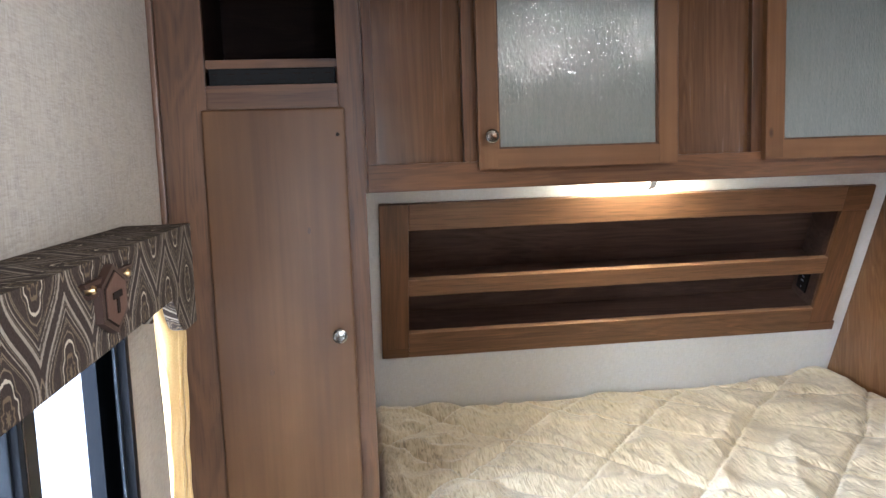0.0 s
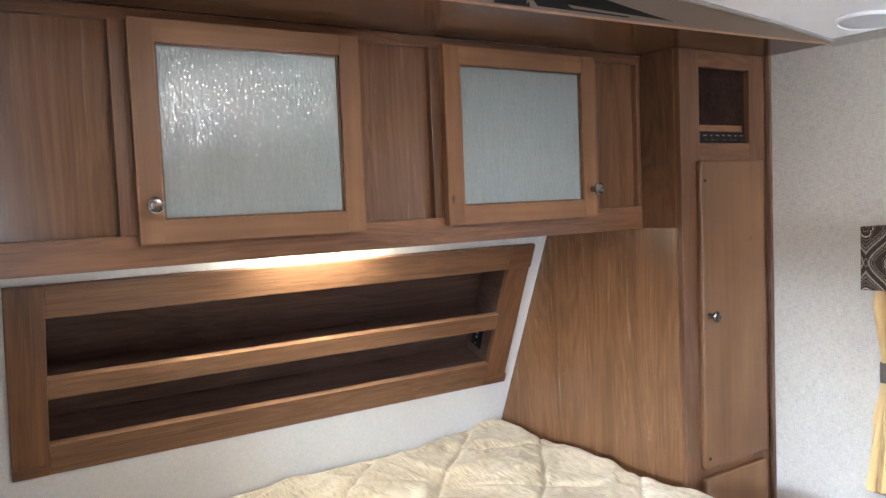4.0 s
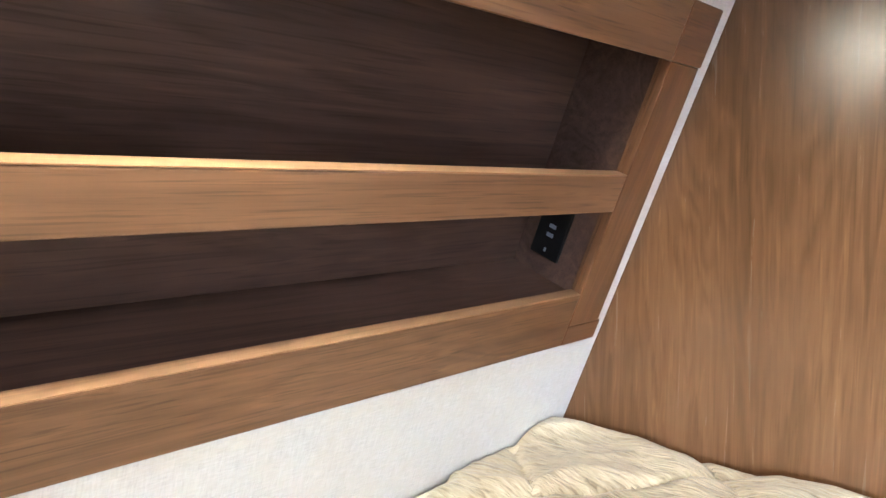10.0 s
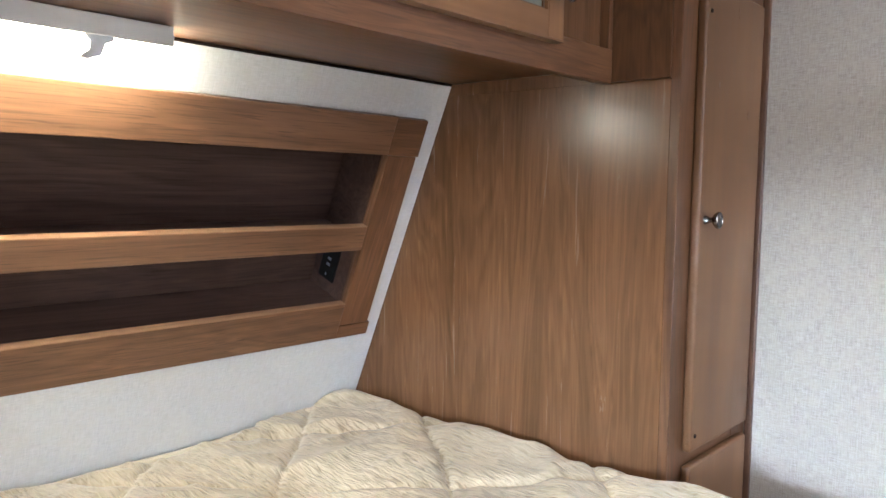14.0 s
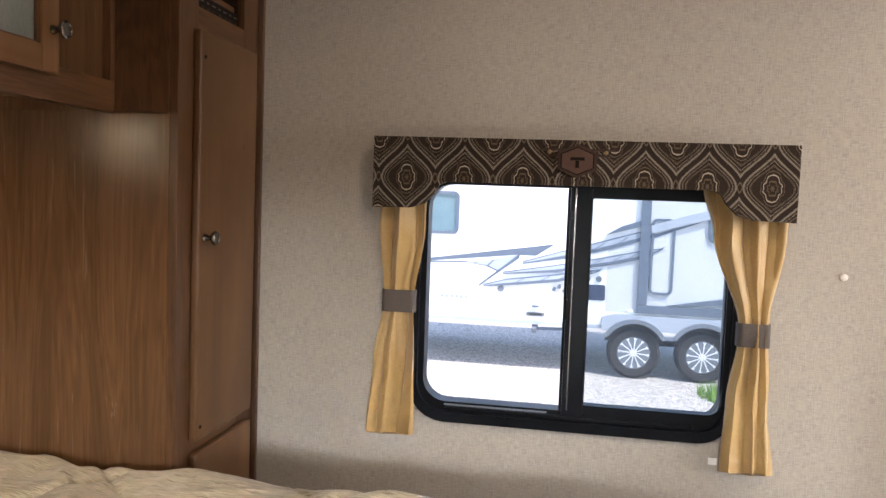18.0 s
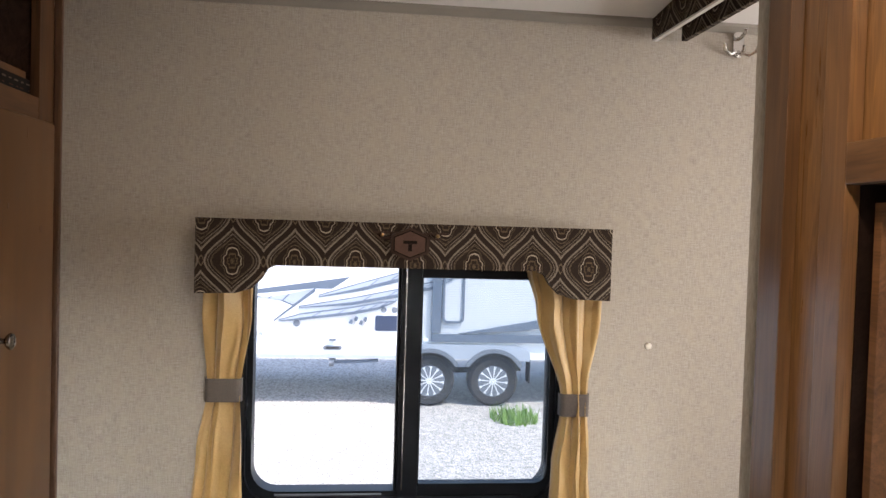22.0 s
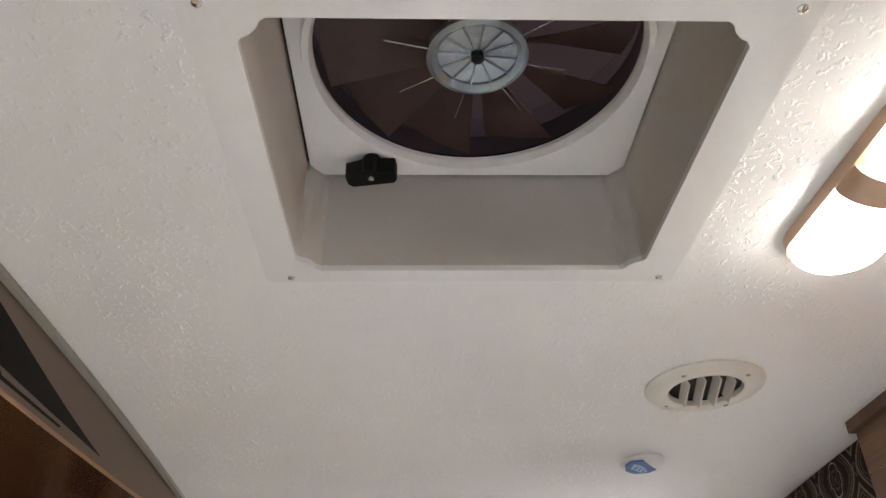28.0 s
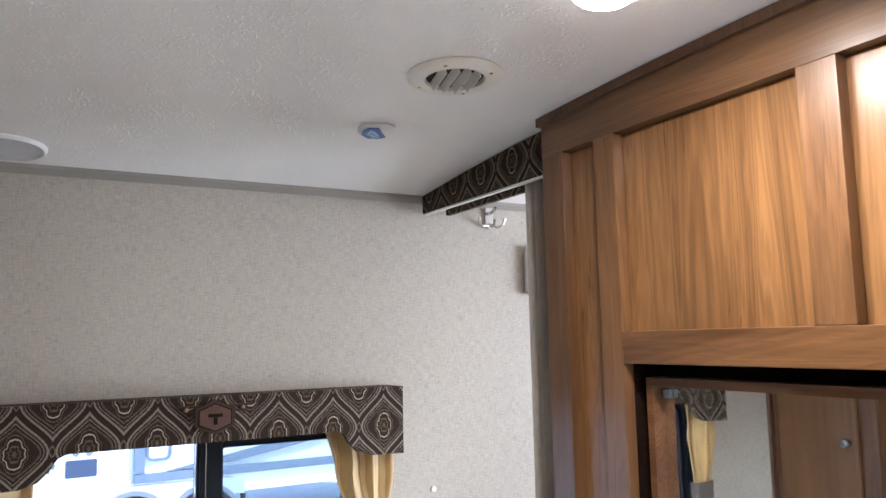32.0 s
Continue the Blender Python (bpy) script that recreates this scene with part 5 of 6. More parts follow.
# ---- ceiling fittings ----
def grooved(cx, cy):
    """Clear moulded hub face with fine ring grooves."""
    g = Graph("grooved_hub_face")
    xyz = g.node("ShaderNodeSeparateXYZ", Vector=g.coords(scale=(1, 1, 1)))
    dx, dy = g.m("SUBTRACT", xyz.outputs[0], cx), g.m("SUBTRACT", xyz.outputs[1], cy)
    r = g.m("SQRT", g.m("ADD", g.m("MULTIPLY", dx, dx), g.m("MULTIPLY", dy, dy)))
    h = g.m("SINE", g.m("MULTIPLY", r, 3600.0))
    g.set(Base_Color=(0.75, 0.80, 0.84), Metallic=0.15, Roughness=0.22)
    g.bump(h, 0.8, 0.0012)
    return g.mat


def roof_vent():
    f = thing("roof_vent", "white roof vent with a smoked lid and fan above the bed", "roof vent", (0.003, -0.671, ceil_z(0)), rot=(0, 0, -0.9))
    def drop(x):
        return ceil_z(x + 0.003) - ceil_z(0)
    def notch(x0, y0, x1, y1, n):
        """A square outline with small stepped corners."""
        out = []
        for sx, sy, cx, cy in ((1, -1, x1, y0), (1, 1, x1, y1), (-1, 1, x0, y1), (-1, -1, x0, y0)):
            steps = [(n, 0), (n * 0.80, 0.14 * n), (n * 0.66, 0.42 * n), (n * 0.42, 0.66 * n), (0.14 * n, n * 0.80), (0, n)]
            steps = steps if sx * sy < 0 else steps[::-1]
            out += [(cx - sx * dx, cy - sy * dy) for dx, dy in steps]
        return out
    outer = notch(-0.194, -0.2085, 0.1775, 0.2085, 0.004)
    inner = notch(-0.1660, -0.1715, 0.1560, 0.1745, 0.022)
    fl = ring(outer, inner, 2, -0.0064, -0.0002)
    for v in fl.verts:
        v.co.z += drop(v.co.x)
    bmesh.ops.bevel(fl, geom=[e for e in fl.edges if e.calc_face_angle(0) > 0.7], offset=0.0012, segments=2, affect="EDGES")
    part("flange", fl, "white", f, "white garnish ring screwed to the ceiling")
    well = notch(-0.1662, -0.1717, 0.1562, 0.1747, 0.022)
    walls = ring([(x * 1.02, y * 1.02) for x, y in well], well, 2, -0.0060, 0.1185)
    for v in walls.verts:
        if v.co.z > 0.05:
            v.co.x *= 1.035
            v.co.y *= 0.985
    part("well", walls, "well_cream", f, "cream vent well")
    # plate with a round hole
    cx, cy = -0.017, 0.001
    def square_and_hole(x0, y0, x1, y1, r, n=72):
        sq, hole = [], []
        for k in range(n):
            c, d = math.cos(2 * math.pi * (k + 0.5) / n), math.sin(2 * math.pi * (k + 0.5) / n)
            far = min(((x1 if c > 0 else x0) - cx) / c, ((y1 if d > 0 else y0) - cy) / d)
            sq.append((cx + far * c, cy + far * d))
            hole.append((cx + r * c, cy + r * d))
        return sq, hole
    sq, circ = square_and_hole(-0.1665, -0.1672, 0.1540, 0.1690, 0.147)
    part("plate", ring(sq, circ, 2, 0.112, 0.117), "white", f, "white fan plate with a round opening")
    big, bighole = square_and_hole(-0.174, -0.176, 0.166, 0.178, 0.152)
    part("plate_back", ring(big, bighole, 2, 0.1188, 0.123), "blackp", f)
    part("plate_lip", lathe([(0.147, 0.1118), (0.158, 0.1118), (0.156, 0.104), (0.150, 0.104), (0.147, 0.1118)], 48, at=(cx, cy, 0), caps=False), "white", f, "", True)
    lid = lathe([(0.172, 0.150), (0.160, 0.182), (0.10, 0.200), (0.0, 0.206), (0.0, 0.209), (0.102, 0.203), (0.163, 0.185), (0.176, 0.150), (0.172, 0.150)], 40, at=(cx, cy, 0), caps=False)
    part("lid", lid, "smoke", f, "smoked brown dome lid", True)
    part("shroud", lathe([(0.1525, 0.1232), (0.1525, 0.1495), (0.156, 0.1495), (0.156, 0.1232), (0.1525, 0.1232)], 40, at=(cx, cy, 0), caps=False), "smoke", f, "", True)
    for k in range(10):
        a0 = 2 * math.pi * k / 10
        bl = bmesh.new()
        rows = []
        for r in (0.034, 0.07, 0.105, 0.143):
            tw = 0.24
            rows.append([bl.verts.new((cx + r * math.cos(a0 + d), cy + r * math.sin(a0 + d), 0.132 + (d - 0.25) * 0.055 + dz)) for dz, ds in ((0, (0.0, tw, 0.5)), (0.002, (0.5, tw, 0.0))) for d in ds])
        for r0, r1 in zip(rows, rows[1:]):
            for j in range(6):
                bl.faces.new((r0[j - 1], r0[j], r1[j], r1[j - 1]))
        bl.faces.new(rows[0])
        bl.faces.new(rows[-1][::-1])
        part("fan_blade", bl, "smoke_d", f, "smoked fan blade", True)
    hub = part("hub", lathe([(0.046, 0.112), (0.046, 0.120), (0.040, 0.124), (0.036, 0.118), (0.036, 0.114), (0.041, 0.110), (0.046, 0.112)], 40, at=(cx, cy, 0), caps=False), "acrylic", f, "clear ribbed motor hub", True)
    part("hub_face", lathe([(0.0365, 0.1175), (0.0365, 0.119), (0.0, 0.1195)], 40, at=(cx, cy, 0)), grooved(cx, cy), hub, "", True)
    part("hub_nut", lathe([(0.006, 0.1174), (0.006, 0.110), (0.0, 0.108)], 12, at=(cx, cy, 0)), "blackp", hub, "", True)
    for k in range(12):
        a = 2 * math.pi * k / 12 + 0.1
        part("hub_rib", tube([(cx + 0.007 * math.cos(a), cy + 0.007 * math.sin(a), 0.1155), (cx + 0.036 * math.cos(a), cy + 0.036 * math.sin(a), 0.1155)], 0.0011, 5), "acrylic", hub)
    for k in range(8):
        a = 2 * math.pi * k / 8 + 0.2
        part("guard_wire", tube([(cx + 0.045 * math.cos(a), cy + 0.045 * math.sin(a), 0.114), (cx + 0.085 * math.cos(a), cy + 0.085 * math.sin(a), 0.1155)], 0.0006, 5), "chrome", f)
    kn = prism([(-0.026, -0.006), (-0.022, -0.012), (0.022, -0.012), (0.026, -0.006), (0.026, 0.006), (0.008, 0.010), (0.005, 0.014), (-0.005, 0.014), (-0.008, 0.010), (-0.026, 0.006)], 2, 0.086, 0.104, bevel=0.002)
    kn.transform(pose(0.126, 0.103, 0, 0, 0, 80))
    kno = part("crank_knob", kn, "blackp", f, "black lid crank knob")
    part("crank_shaft", lathe([(0.007, 0.104), (0.009, 0.112)], 12, at=(0.126, 0.103, 0)), "blackp", kno, "", True)
    part("crank_screw", lathe([(0.0035, 0.086), (0.003, 0.0845), (0, 0.0842)], 10, at=(0.126, 0.103, 0)), "chrome", kno, "", True)
    for x, y in ((0.169, 0.183), (0.169, -0.193), (-0.178, 0.193), (-0.178, -0.193)):
        part("screw", lathe([(0.0038, -0.0060), (0.0035, -0.0078), (0.002, -0.0084), (0, -0.0084)], 12, at=(x, y, drop(x))), "chrome", f, "", True)
    return f


roof_vent()


def tilt_at(x):
    """Lean of the arched ceiling at x, about y, in degrees."""
    return math.degrees(math.atan(2 * CROWN * x))


def air_vent():
    v = thing("air_vent", "round cream ceiling air vent with tilted louvres", "air vent", (0.460, -1.013, ceil_z(0.460)), rot=(0, tilt_at(0.460), -3))
    part("flange", lathe([(0.050, -0.001), (0.080, -0.001), (0.080, -0.003), (0.074, -0.008), (0.054, -0.011), (0.050, -0.009), (0.049, -0.002), (0.050, -0.001)], 48, caps=False), "cream", v, "", True)
    # Shallow cup, coloured black for the shade of a deep duct.
    part("duct", lathe([(0.0485, -0.0025), (0.0485, -0.0006), (0.0, -0.0006)], 40, caps=False), "blackp", v, "black disc standing in for the shaded duct", True)
    for k, y in enumerate((-0.031, -0.012, 0.008, 0.028)):
        h = math.sqrt(0.0485 ** 2 - y * y)
        bl = box((-h, -0.0009, -0.0082), (h, 0.0009, 0.0082), 0.0006)
        bl.transform(pose(0, y, -0.0075, -22, 0, 0))
        bl.transform(pose(0, 0, 0, 0, 0, -10))
        part("louvre", bl, "cream", v)
    for a in (40, 140, 220, 320):
        part("screw", lathe([(0.004, -0.0065), (0.004, -0.0095), (0, -0.0102)], 12, at=(0.064 * math.cos(radians(a)), 0.064 * math.sin(radians(a)), 0)), "chrome", v, "", True)


air_vent()

st = thing("ceiling_sensor", "small white oval ceiling sensor with a blue printed label", "sensor", (0.757, -1.004, ceil_z(0.757)), rot=(0, tilt_at(0.757), 8))
b = lathe([(0.040, -0.0004), (0.040, -0.004), (0.034, -0.008), (0.0, -0.009)], 36)
b.transform(Matrix.Diagonal((0.95, 0.92, 1, 1)))
part("body", b, "white", st, "", True)
lab = part("label", prism([(-0.020, 0.030), (-0.028, 0.012), (-0.006, -0.008), (0.012, -0.028), (0.026, -0.020), (0.033, 0.002), (0.022, 0.022), (0.0, 0.032)], 2, -0.0112, -0.0088), "blue", st, "blue printed label")
part("label_field", prism([(-0.014, 0.022), (0.010, 0.018), (0.024, -0.006), (0.020, -0.016), (0.006, -0.008), (-0.008, 0.008)], 2, -0.0117, -0.0113), "blue_l", lab)
for k in range(3):
    part("label_line", box((-0.004 + 0.006 * k, 0.010 - 0.009 * k, -0.0121), (0.010 + 0.005 * k, 0.0125 - 0.009 * k, -0.0118)), "blue", lab)

sp = thing("ceiling_speaker", "flat round white speaker cover on the ceiling", "speaker", (1.086, -0.356, ceil_z(1.086)), rot=(0, tilt_at(1.086), 0))
part("rim", lathe([(0.068, -0.001), (0.076, -0.001), (0.076, -0.004), (0.071, -0.009), (0.068, -0.008), (0.068, -0.001)], 48, caps=False), "white", sp, "", True)
part("grille", lathe([(0.0678, -0.002), (0.0678, -0.006), (0.0, -0.0075)], 48), "greyp", sp, "light grey speaker grille", True)


def ceiling_light(at, label):
    """A twin ceiling light: oblong base, two lit domed lenses and a middle band."""
    l = thing("ceiling_light", label, "lamp", at, group="ceiling lights")
    part("base", prism(rrect(-0.145, -0.0440, 0.145, 0.0440, 0.043, 9), 2, -0.014, -0.001), "bronze", l, "tan base plate", True)
    for s in (-1, 1):
        b = bmesh.new()
        rows = []
        for k in range(7):
            a = math.pi / 2 * k / 6
            sc, h = math.cos(a) ** 0.6 if k < 6 else 0.12, -0.013 - 0.027 * math.sin(a)
            pts = rrect(-0.064, -0.0415, 0.064, 0.0415, 0.039, 8)
            rows.append([b.verts.new((s * 0.078 + x * sc, y * sc, h)) for x, y in pts])
        for r0, r1 in zip(rows, rows[1:]):
            for k in range(len(r0)):
                b.faces.new((r0[k - 1], r0[k], r1[k], r1[k - 1]))
        b.faces.new(rows[0])
        b.faces.new(rows[-1][::-1])
        part("lens", b, "lens", l, "lit white domed lens", True)
    part("band", prism([(0.0425 * math.cos(radians(a)), -0.0125 - 0.0225 * math.sin(radians(a))) for a in range(0, 181, 12)], 0, -0.0165, 0.0165, bevel=0.002), "bronze", l, "tan saddle between the lenses", True)
    part("switch", box((-0.006, -0.012, -0.0385), (0.006, 0.012, -0.0352), 0.0015), "white", l, "white rocker switch")
    return l


cl = ceiling_light((-0.010, -1.014, ceil_z(0.17) + 0.001), "lit twin dome ceiling light with a tan middle saddle")

# ---- small things on the walls ----
hk = thing("coat_hook", "chrome triple coat hook on the wall beyond the doorway", "coat hook", (WR, -1.546, 1.93))
part("plate", prism(rrect(-0.013, -0.026, 0.013, 0.036, 0.012, 6), 0, -0.006, -0.0005), "chrome", hk, "", True)
part("prong", tube([(-0.006, 0, 0.018), (-0.022, 0, 0.020), (-0.036, 0, 0.026), (-0.040, 0, 0.034)], 0.0045, 8), "chrome", hk, "", True)
for s in (-1, 1):
    part("prong", tube([(-0.005, s * 0.006, -0.014), (-0.010, s * 0.024, -0.020), (-0.016, s * 0.038, -0.012), (-0.020, s * 0.043, 0.004)], 0.004, 8), "chrome", hk, "", True)
part("prong", tube([(-0.005, 0, -0.012), (-0.020, 0, -0.022), (-0.032, 0, -0.014), (-0.034, 0, -0.002)], 0.004, 8), "chrome", hk, "", True)

sc = lathe([(0.008, 0.0), (0.0075, -0.004), (0.0, -0.006)], 16, axis=0)
o = tagged(part("screw_cap", sc, "cream", None, "", True), "small cream screw cap on the linen wall", "screw cap")
o.location = (WR, -1.353, 1.212)
o = tagged(part("wall_switch", box((-0.022, -0.03, -0.07), (-0.0005, 0.03, 0.07), 0.012, seg=4), "white", None, "", True), "rounded white wall box past the doorway", "wall box")
o.location = (WR, -1.69, 1.79)

# ---- outside: gravel lot and the neighbouring trailer ----
GZ = -0.70
g = tagged(part("ground", box((-400, -400, GZ - 0.5), (400, 400, GZ)), "gravel"), "pale gravel lot in bright sun", "ground", kind="structure")


def trailer():
    X, B = 8.6, -0.125
    t = thing("travel_trailer", "white travel trailer with slate swoosh stripes parked on gravel", "trailer", (X + 1.0, -1.0, GZ))
    inv = Matrix.Translation((-X - 1.0, 1.0, -GZ))
    def add(name, bm, mat, lab="", parent=t, smooth=False):
        bm.transform(inv)
        return part(name, bm, mat, parent, lab, smooth)
    add("body", prism([(-6.2, B), (4.4, B), (4.9, 0.35), (4.6, 1.6), (3.9, 2.35), (-6.2, 2.35)], 0, X, X + 2.0, bevel=0.03), "gelcoat", "white gelcoat body")
    add("roof_rail", box((X - 0.02, -6.2, 2.33), (X + 0.05, 3.9, 2.38)), "deck")
    add("skirt", box((X - 0.012, -1.16, B - 0.004), (X - 0.001, 4.35, -0.085), 0.004), "decal_l", "grey lower trim")
    layer = [0.003]
    def flat(name, pts, mat, lab=""):
        layer[0] += 0.0012
        lift = layer[0]
        return add(name, prism(pts, 0, X - lift, X - 0.0005), mat, lab)
    def ribbon(name, mid, wide, mat, lab=""):
        """A stripe along (y, z) points with a width at each."""
        top = [(y, z + w / 2) for (y, z), w in zip(mid, wide)]
        low = [(y, z - w / 2) for (y, z), w in zip(mid, wide)]
        return flat(name, top + low[::-1], mat, lab)
    # ribbed wall of the slide-out and its slate edges
    add("slide_wall", box((X - 0.003, -6.1, 0.182), (X - 0.0006, -1.672, 2.2)), "siding", "white ribbed slide-out wall")
    add("ribbed_panel", box((X - 0.003, -1.555, 0.08), (X - 0.0006, -1.20, 0.92)), "siding")
    # wedge and shell shapes ahead of the stripes
    flat("wedge", [(2.6, 0.36), (-0.58, 0.85), (-0.36, 0.70), (-0.13, 0.70), (0.83, 0.592), (2.6, 0.33)], "decal", "slate blue wedge")
    ribbon("shell_line", [(2.4, 0.50), (0.83, 0.575), (0.50, 0.590), (0.25, 0.560), (0.09, 0.495)], [0.016] * 5, "decal")
    flat("shell", [(0.52, 0.58), (0.30, 0.605), (-0.13, 0.695), (0.07, 0.505), (0.22, 0.555)], "decal_l", "pale grey shell shape")
    for y0, z0, y1, z1 in ((0.40, 0.57, 0.36, 0.60), (0.24, 0.545, 0.16, 0.625)):
        flat("shell_seam", [(y0, z0), (y1, z1), (y1 - 0.02, z1), (y0 - 0.02, z0)], "decal")
    ribbon("arrow_edge", [(0.32, 0.31), (-0.16, 0.69)], [0.02, 0.05], "decal", "slate arrow edge")
    # three swoosh stripes: pale fill, dark lower edge, slanting seams
    for mid, w in (([(-0.20, 0.61), (-0.70, 0.735), (-1.20, 0.875), (-1.75, 1.045), (-2.33, 1.225)], 0.115),
                   ([(0.03, 0.475), (-0.60, 0.560), (-1.20, 0.680), (-1.55, 0.765), (-1.82, 0.850)], 0.10),
                   ([(0.26, 0.315), (0.00, 0.365), (-0.60, 0.445), (-0.90, 0.505), (-1.12, 0.565)], 0.085)):
        n = len(mid)
        wide = [w * f for f in (0.25, 0.85, 1.0, 0.95, 0.12)]
        ribbon("stripe", mid, wide, "decal_l", "silver swoosh stripe")
        ribbon("stripe_edge", [(y, z - v * 0.34) for (y, z), v in zip(mid, wide)], [v * 0.42 for v in wide], "decal", "slate lower edge of the stripe")
        ribbon("stripe_line", [(y, z + v * 0.46) for (y, z), v in zip(mid, wide)], [0.012] * n, "decal")
        for (ya, za), (yb, zb) in zip(mid[1:4], mid[2:]):
            for f in (0.25, 0.75):
                y, z = ya + (yb - ya) * f, za + (zb - za) * f
                flat("stripe_seam", [(y + 0.06, z - w * 0.4), (y + 0.045, z - w * 0.4), (y - 0.085, z + w * 0.45), (y - 0.07, z + w * 0.45)], "decal")
    flat("upper_wedge", [(-1.17, 0.99), (-1.35, 1.10), (-1.56, 1.17), (-1.56, 1.10)], "decal")
    flat("slide_sweep", [(-1.68, 1.12), (-2.1, 1.26), (-2.9, 1.46), (-2.9, 1.38), (-2.1, 1.15), (-1.68, 1.03)], "decal_l", "silver sweep on the slide-out")
    flat("lower_sweep", [(-1.9, 0.19), (-2.70, 0.335), (-4.2, 0.62), (-4.2, 0.50), (-2.70, 0.235)], "decal", "slate lower sweep")
    flat("belt_band", [(-1.56, 0.085), (-6.2, 0.085), (-6.2, 0.182), (-1.56, 0.182)], "decal", "slate belt band")
    flat("slide_edge", [(-1.56, 0.19), (-1.67, 0.19), (-1.67, 2.2), (-1.56, 2.2)], "decal", "slate slide-out edge")
    def win(y0, z0, y1, z1, mat="tint", lab="tinted window", edge=0.035):
        w = add("window", ring(rrect(y0, z0, y1, z1, 0.07), rrect(y0 + edge, z0 + edge, y1 - edge, z1 - edge, 0.045), 0, X - 0.03, X - 0.001), "decal", lab, smooth=True)
        add("pane", prism(rrect(y0 + edge - 0.005, z0 + edge - 0.005, y1 - edge + 0.005, z1 - edge + 0.005, 0.045), 0, X - 0.012, X - 0.0035), mat, "", w)
    win(0.59, 0.92, 1.35, 1.44)
    win(-1.955, 0.31, -1.685, 1.205, "siding", "narrow framed panel window", 0.03)
    win(-3.0, 0.94, -2.32, 1.6)
    for y, z, r in ((0.05, 0.285, 0.04), (-0.98, 0.46, 0.032), (-1.11, 0.46, 0.036)):
        add("cap", lathe([(r, X - 0.02), (r, X - 0.001)], 18, axis=0, at=(0, y, z)), "deck", "", smooth=True)
    add("hatch", prism(rrect(-1.19, 0.206, -0.88, 0.39, 0.02), 0, X - 0.012, X - 0.001), "hatch", "small dark blue hatch")
    grip = add("grip", prism(rrect(-0.49, -0.025, -0.27, 0.022, 0.018), 0, X - 0.03, X - 0.001), "deck", "grey pull handle")
    add("grip_recess", prism(rrect(-0.46, -0.012, -0.30, 0.010, 0.008), 0, X - 0.034, X - 0.0302), "tyre", "", grip)
    flat("script_bar", [(-0.34, 0.085), (-0.42, 0.085), (-0.42, 0.105), (-0.34, 0.105)], "decal")
    add("marker", box((X - 0.02, -1.53, 0.085), (X - 0.0031, -1.46, 0.125), 0.003), "gelcoat")
    tube_ob = add("drain_tube", tube([(X + 0.05, -0.36, -0.185), (X + 0.05, -0.65, -0.178), (X + 0.05, -0.93, -0.158)], 0.021, 8), "decal", "", smooth=True)
    add("drain_cap", lathe([(0.055, -0.40), (0.055, -0.34)], 14, axis=1, at=(X + 0.05, 0, -0.185)), "deck", "", tube_ob, True)
    for y in (-0.42, -0.90):
        add("hanger", box((X + 0.045, y, -0.17), (X + 0.06, y + 0.02, B + 0.01)), "deck", "", tube_ob)
    for k, (dy, dz) in enumerate(((0, 0.0), (-0.06, 0.035), (-0.12, -0.01), (-0.17, 0.03))):
        flat("script_bar", [(-0.56 + dy, 0.30 + dz), (-0.605 + dy, 0.285 + dz), (-0.615 + dy, 0.335 + dz), (-0.585 + dy, 0.345 + dz)], "decal")
    for k in range(6):
        flat("script_bar", [(0.78 - 0.06 * k, 0.155), (0.74 - 0.06 * k, 0.145), (0.745 - 0.06 * k, 0.185), (0.775 - 0.06 * k, 0.19)], "decal_l")
    # fender skirt with two arches, and the wheels under it
    wc, wz, wr = (-1.551, -2.335), -0.393, 0.307
    edge = [(-1.17, B - 0.02), (-1.17, 0.02), (-1.32, 0.06), (-2.62, 0.05), (-2.78, -0.02), (-2.78, B - 0.02)]
    for yc in reversed(wc):
        edge += [(yc - 0.375 * math.cos(radians(a)), max(B - 0.02, wz + 0.375 * math.sin(radians(a)))) for a in range(46, 135, 8)]
    add("fender", prism(edge, 0, X - 0.045, X - 0.004), "decal_l", "grey blue fender skirt")
    for yc in wc:
        arch = [(yc + 0.405 * math.cos(radians(a)), wz + 0.405 * math.sin(radians(a))) for a in range(30, 151, 10)]
        inner = [(yc + 0.355 * math.cos(radians(a)), wz + 0.355 * math.sin(radians(a))) for a in range(150, 29, -10)]
        add("wheel_arch", prism(arch + inner, 0, X - 0.075, X - 0.046), "deck", "slate wheel arch")
        add("arch_shade", prism([(yc + 0.372 * math.cos(radians(a)), wz + 0.372 * math.sin(radians(a))) for a in range(20, 161, 10)], 0, X - 0.0038, X - 0.0006), "tyre")
        w = add("wheel", lathe([(0.17, X - 0.02), (0.27, X - 0.03), (wr, X + 0.0), (wr, X + 0.16), (0.28, X + 0.2), (0.17, X + 0.2)], 40, axis=0, at=(0, yc, wz)), "tyre", "black tyre with an alloy rim", smooth=True)
        add("rim", lathe([(0.19, X - 0.022), (0.182, X - 0.012), (0.05, X - 0.008)], 36, axis=0, at=(0, yc, wz)), "deck", "", w, True)
        add("hub_cap", lathe([(0.045, X - 0.009), (0.04, X - 0.03), (0.0, X - 0.034)], 20, axis=0, at=(0, yc, wz)), "alloy", "", w, True)
        for k in range(12):
            a = 2 * math.pi * k / 12 + 0.1
            ca, sa = math.cos(a), math.sin(a)
            def q(r, d):
                return (yc + r * ca - d * sa, wz + r * sa + d * ca)
            add("spoke", prism([q(0.03, -0.006), q(0.150, -0.007), q(0.178, -0.019), q(0.178, 0.019), q(0.150, 0.007), q(0.03, 0.006)], 0, X - 0.026, X - 0.0085), "alloy", "", w)
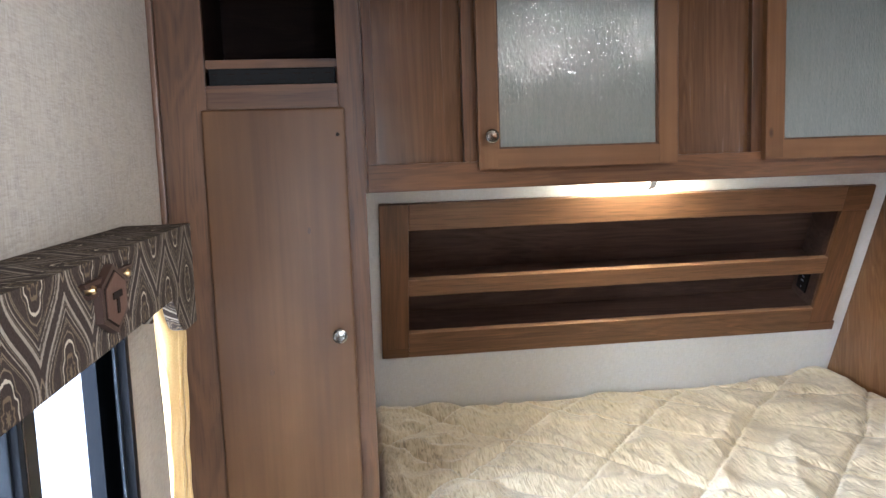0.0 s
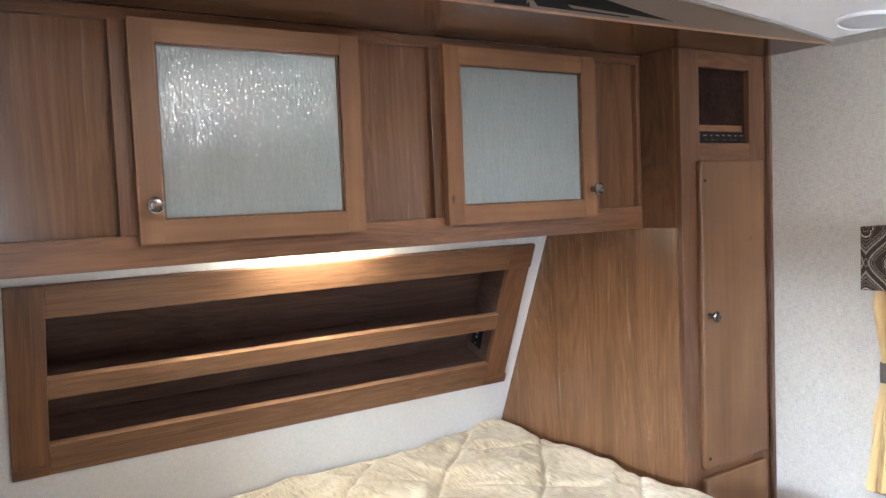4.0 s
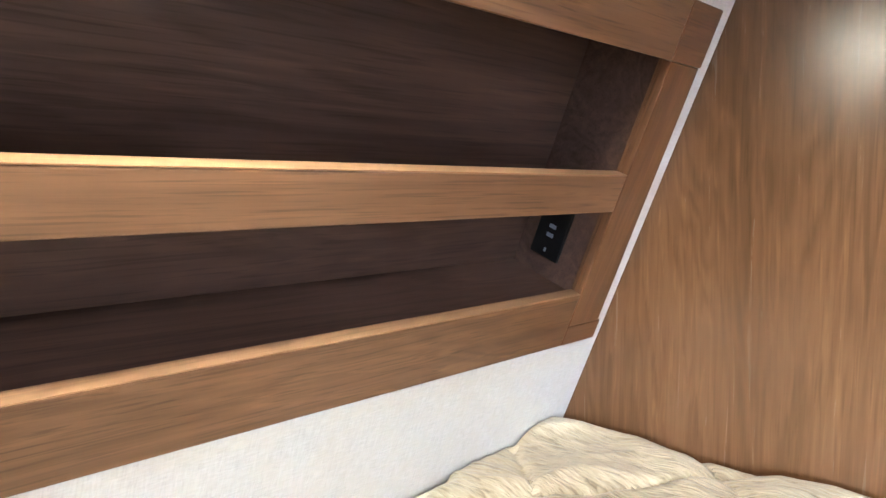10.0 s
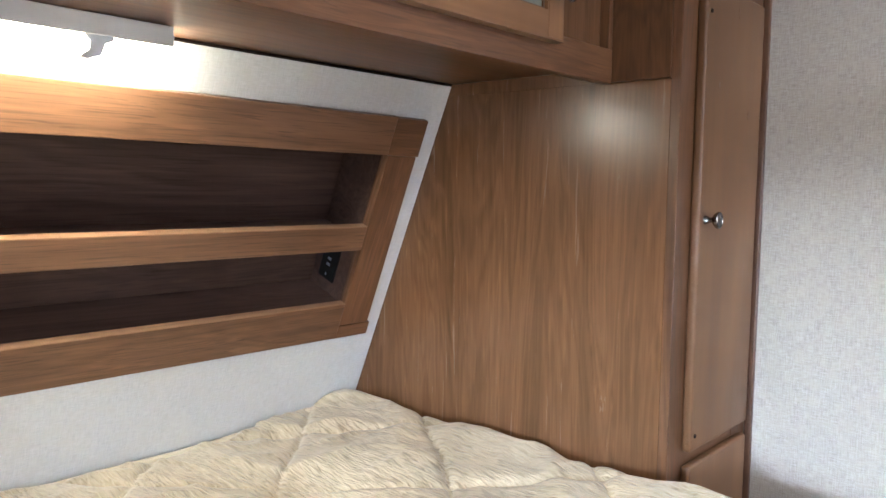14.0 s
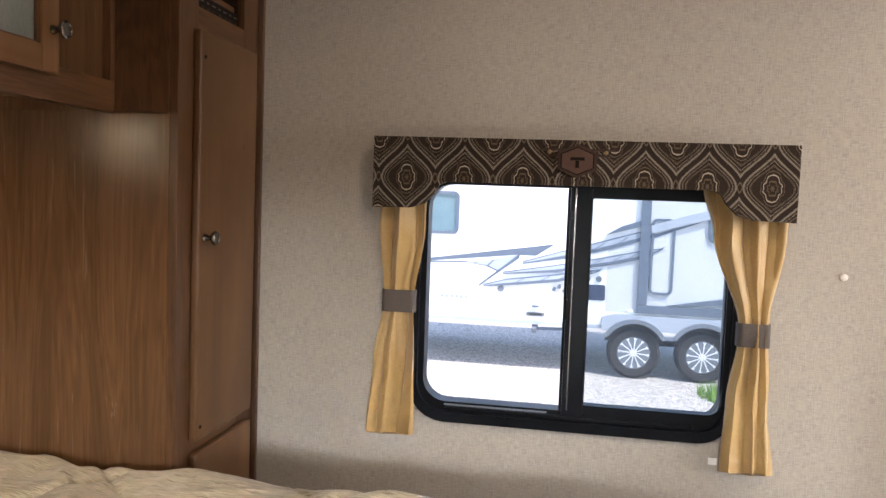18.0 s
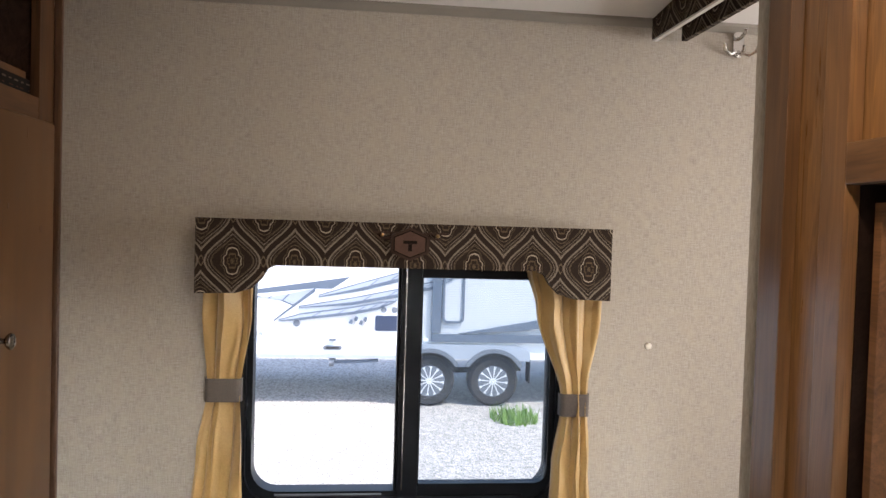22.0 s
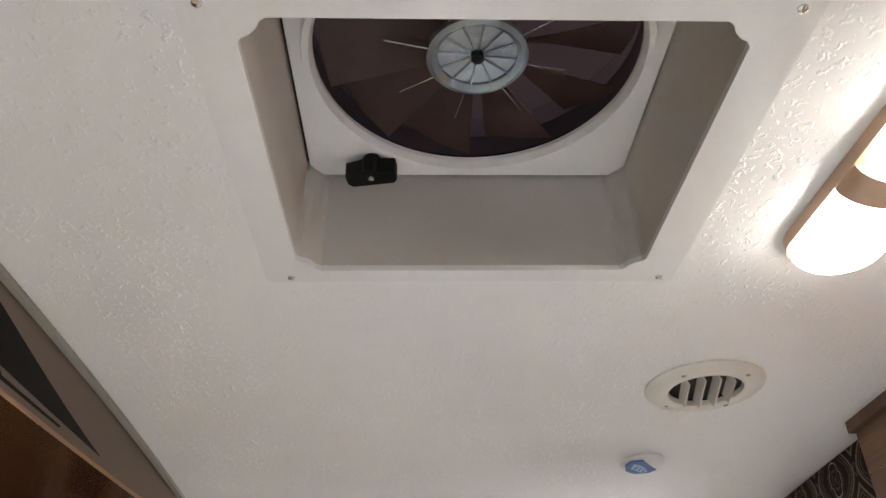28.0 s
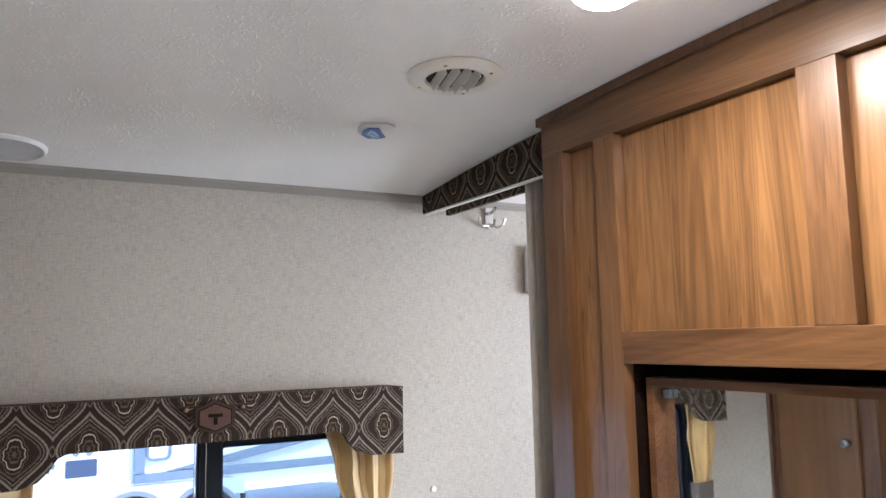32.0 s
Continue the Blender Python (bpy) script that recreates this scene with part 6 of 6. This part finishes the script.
    add("mud_flap", box((X + 0.0, -2.80, -0.42), (X + 0.2, -2.785, B)), "tyre")
    add("axle_beam", box((X + 0.35, -2.7, -0.36), (X + 0.42, -1.3, -0.30)), "tyre")
    for y in (3.6, -5.6):
        add("jack_post", box((X + 0.3, y, GZ), (X + 0.4, y + 0.1, B + 0.02)), "deck")
    return t


trailer()
rnd = random.Random(4)
b = bmesh.new()
for k in range(420):
    r, a = 0.36 * math.sqrt(rnd.random()), rnd.random() * 6.283
    x, y = 7.95 + r * math.cos(a) * 0.9, -2.48 + r * math.sin(a) * 0.75
    h, lean, d = rnd.uniform(0.05, 0.16), rnd.uniform(-0.06, 0.06), rnd.random() * 6.283
    w = 0.009
    v = [b.verts.new((x + w * math.cos(d), y + w * math.sin(d), GZ)), b.verts.new((x - w * math.cos(d), y - w * math.sin(d), GZ)), b.verts.new((x + lean, y + lean * 0.7, GZ + h))]
    b.faces.new(v)
tagged(part("grass", b, "grass"), "tuft of fresh green grass in the gravel", "grass", kind="stuff")
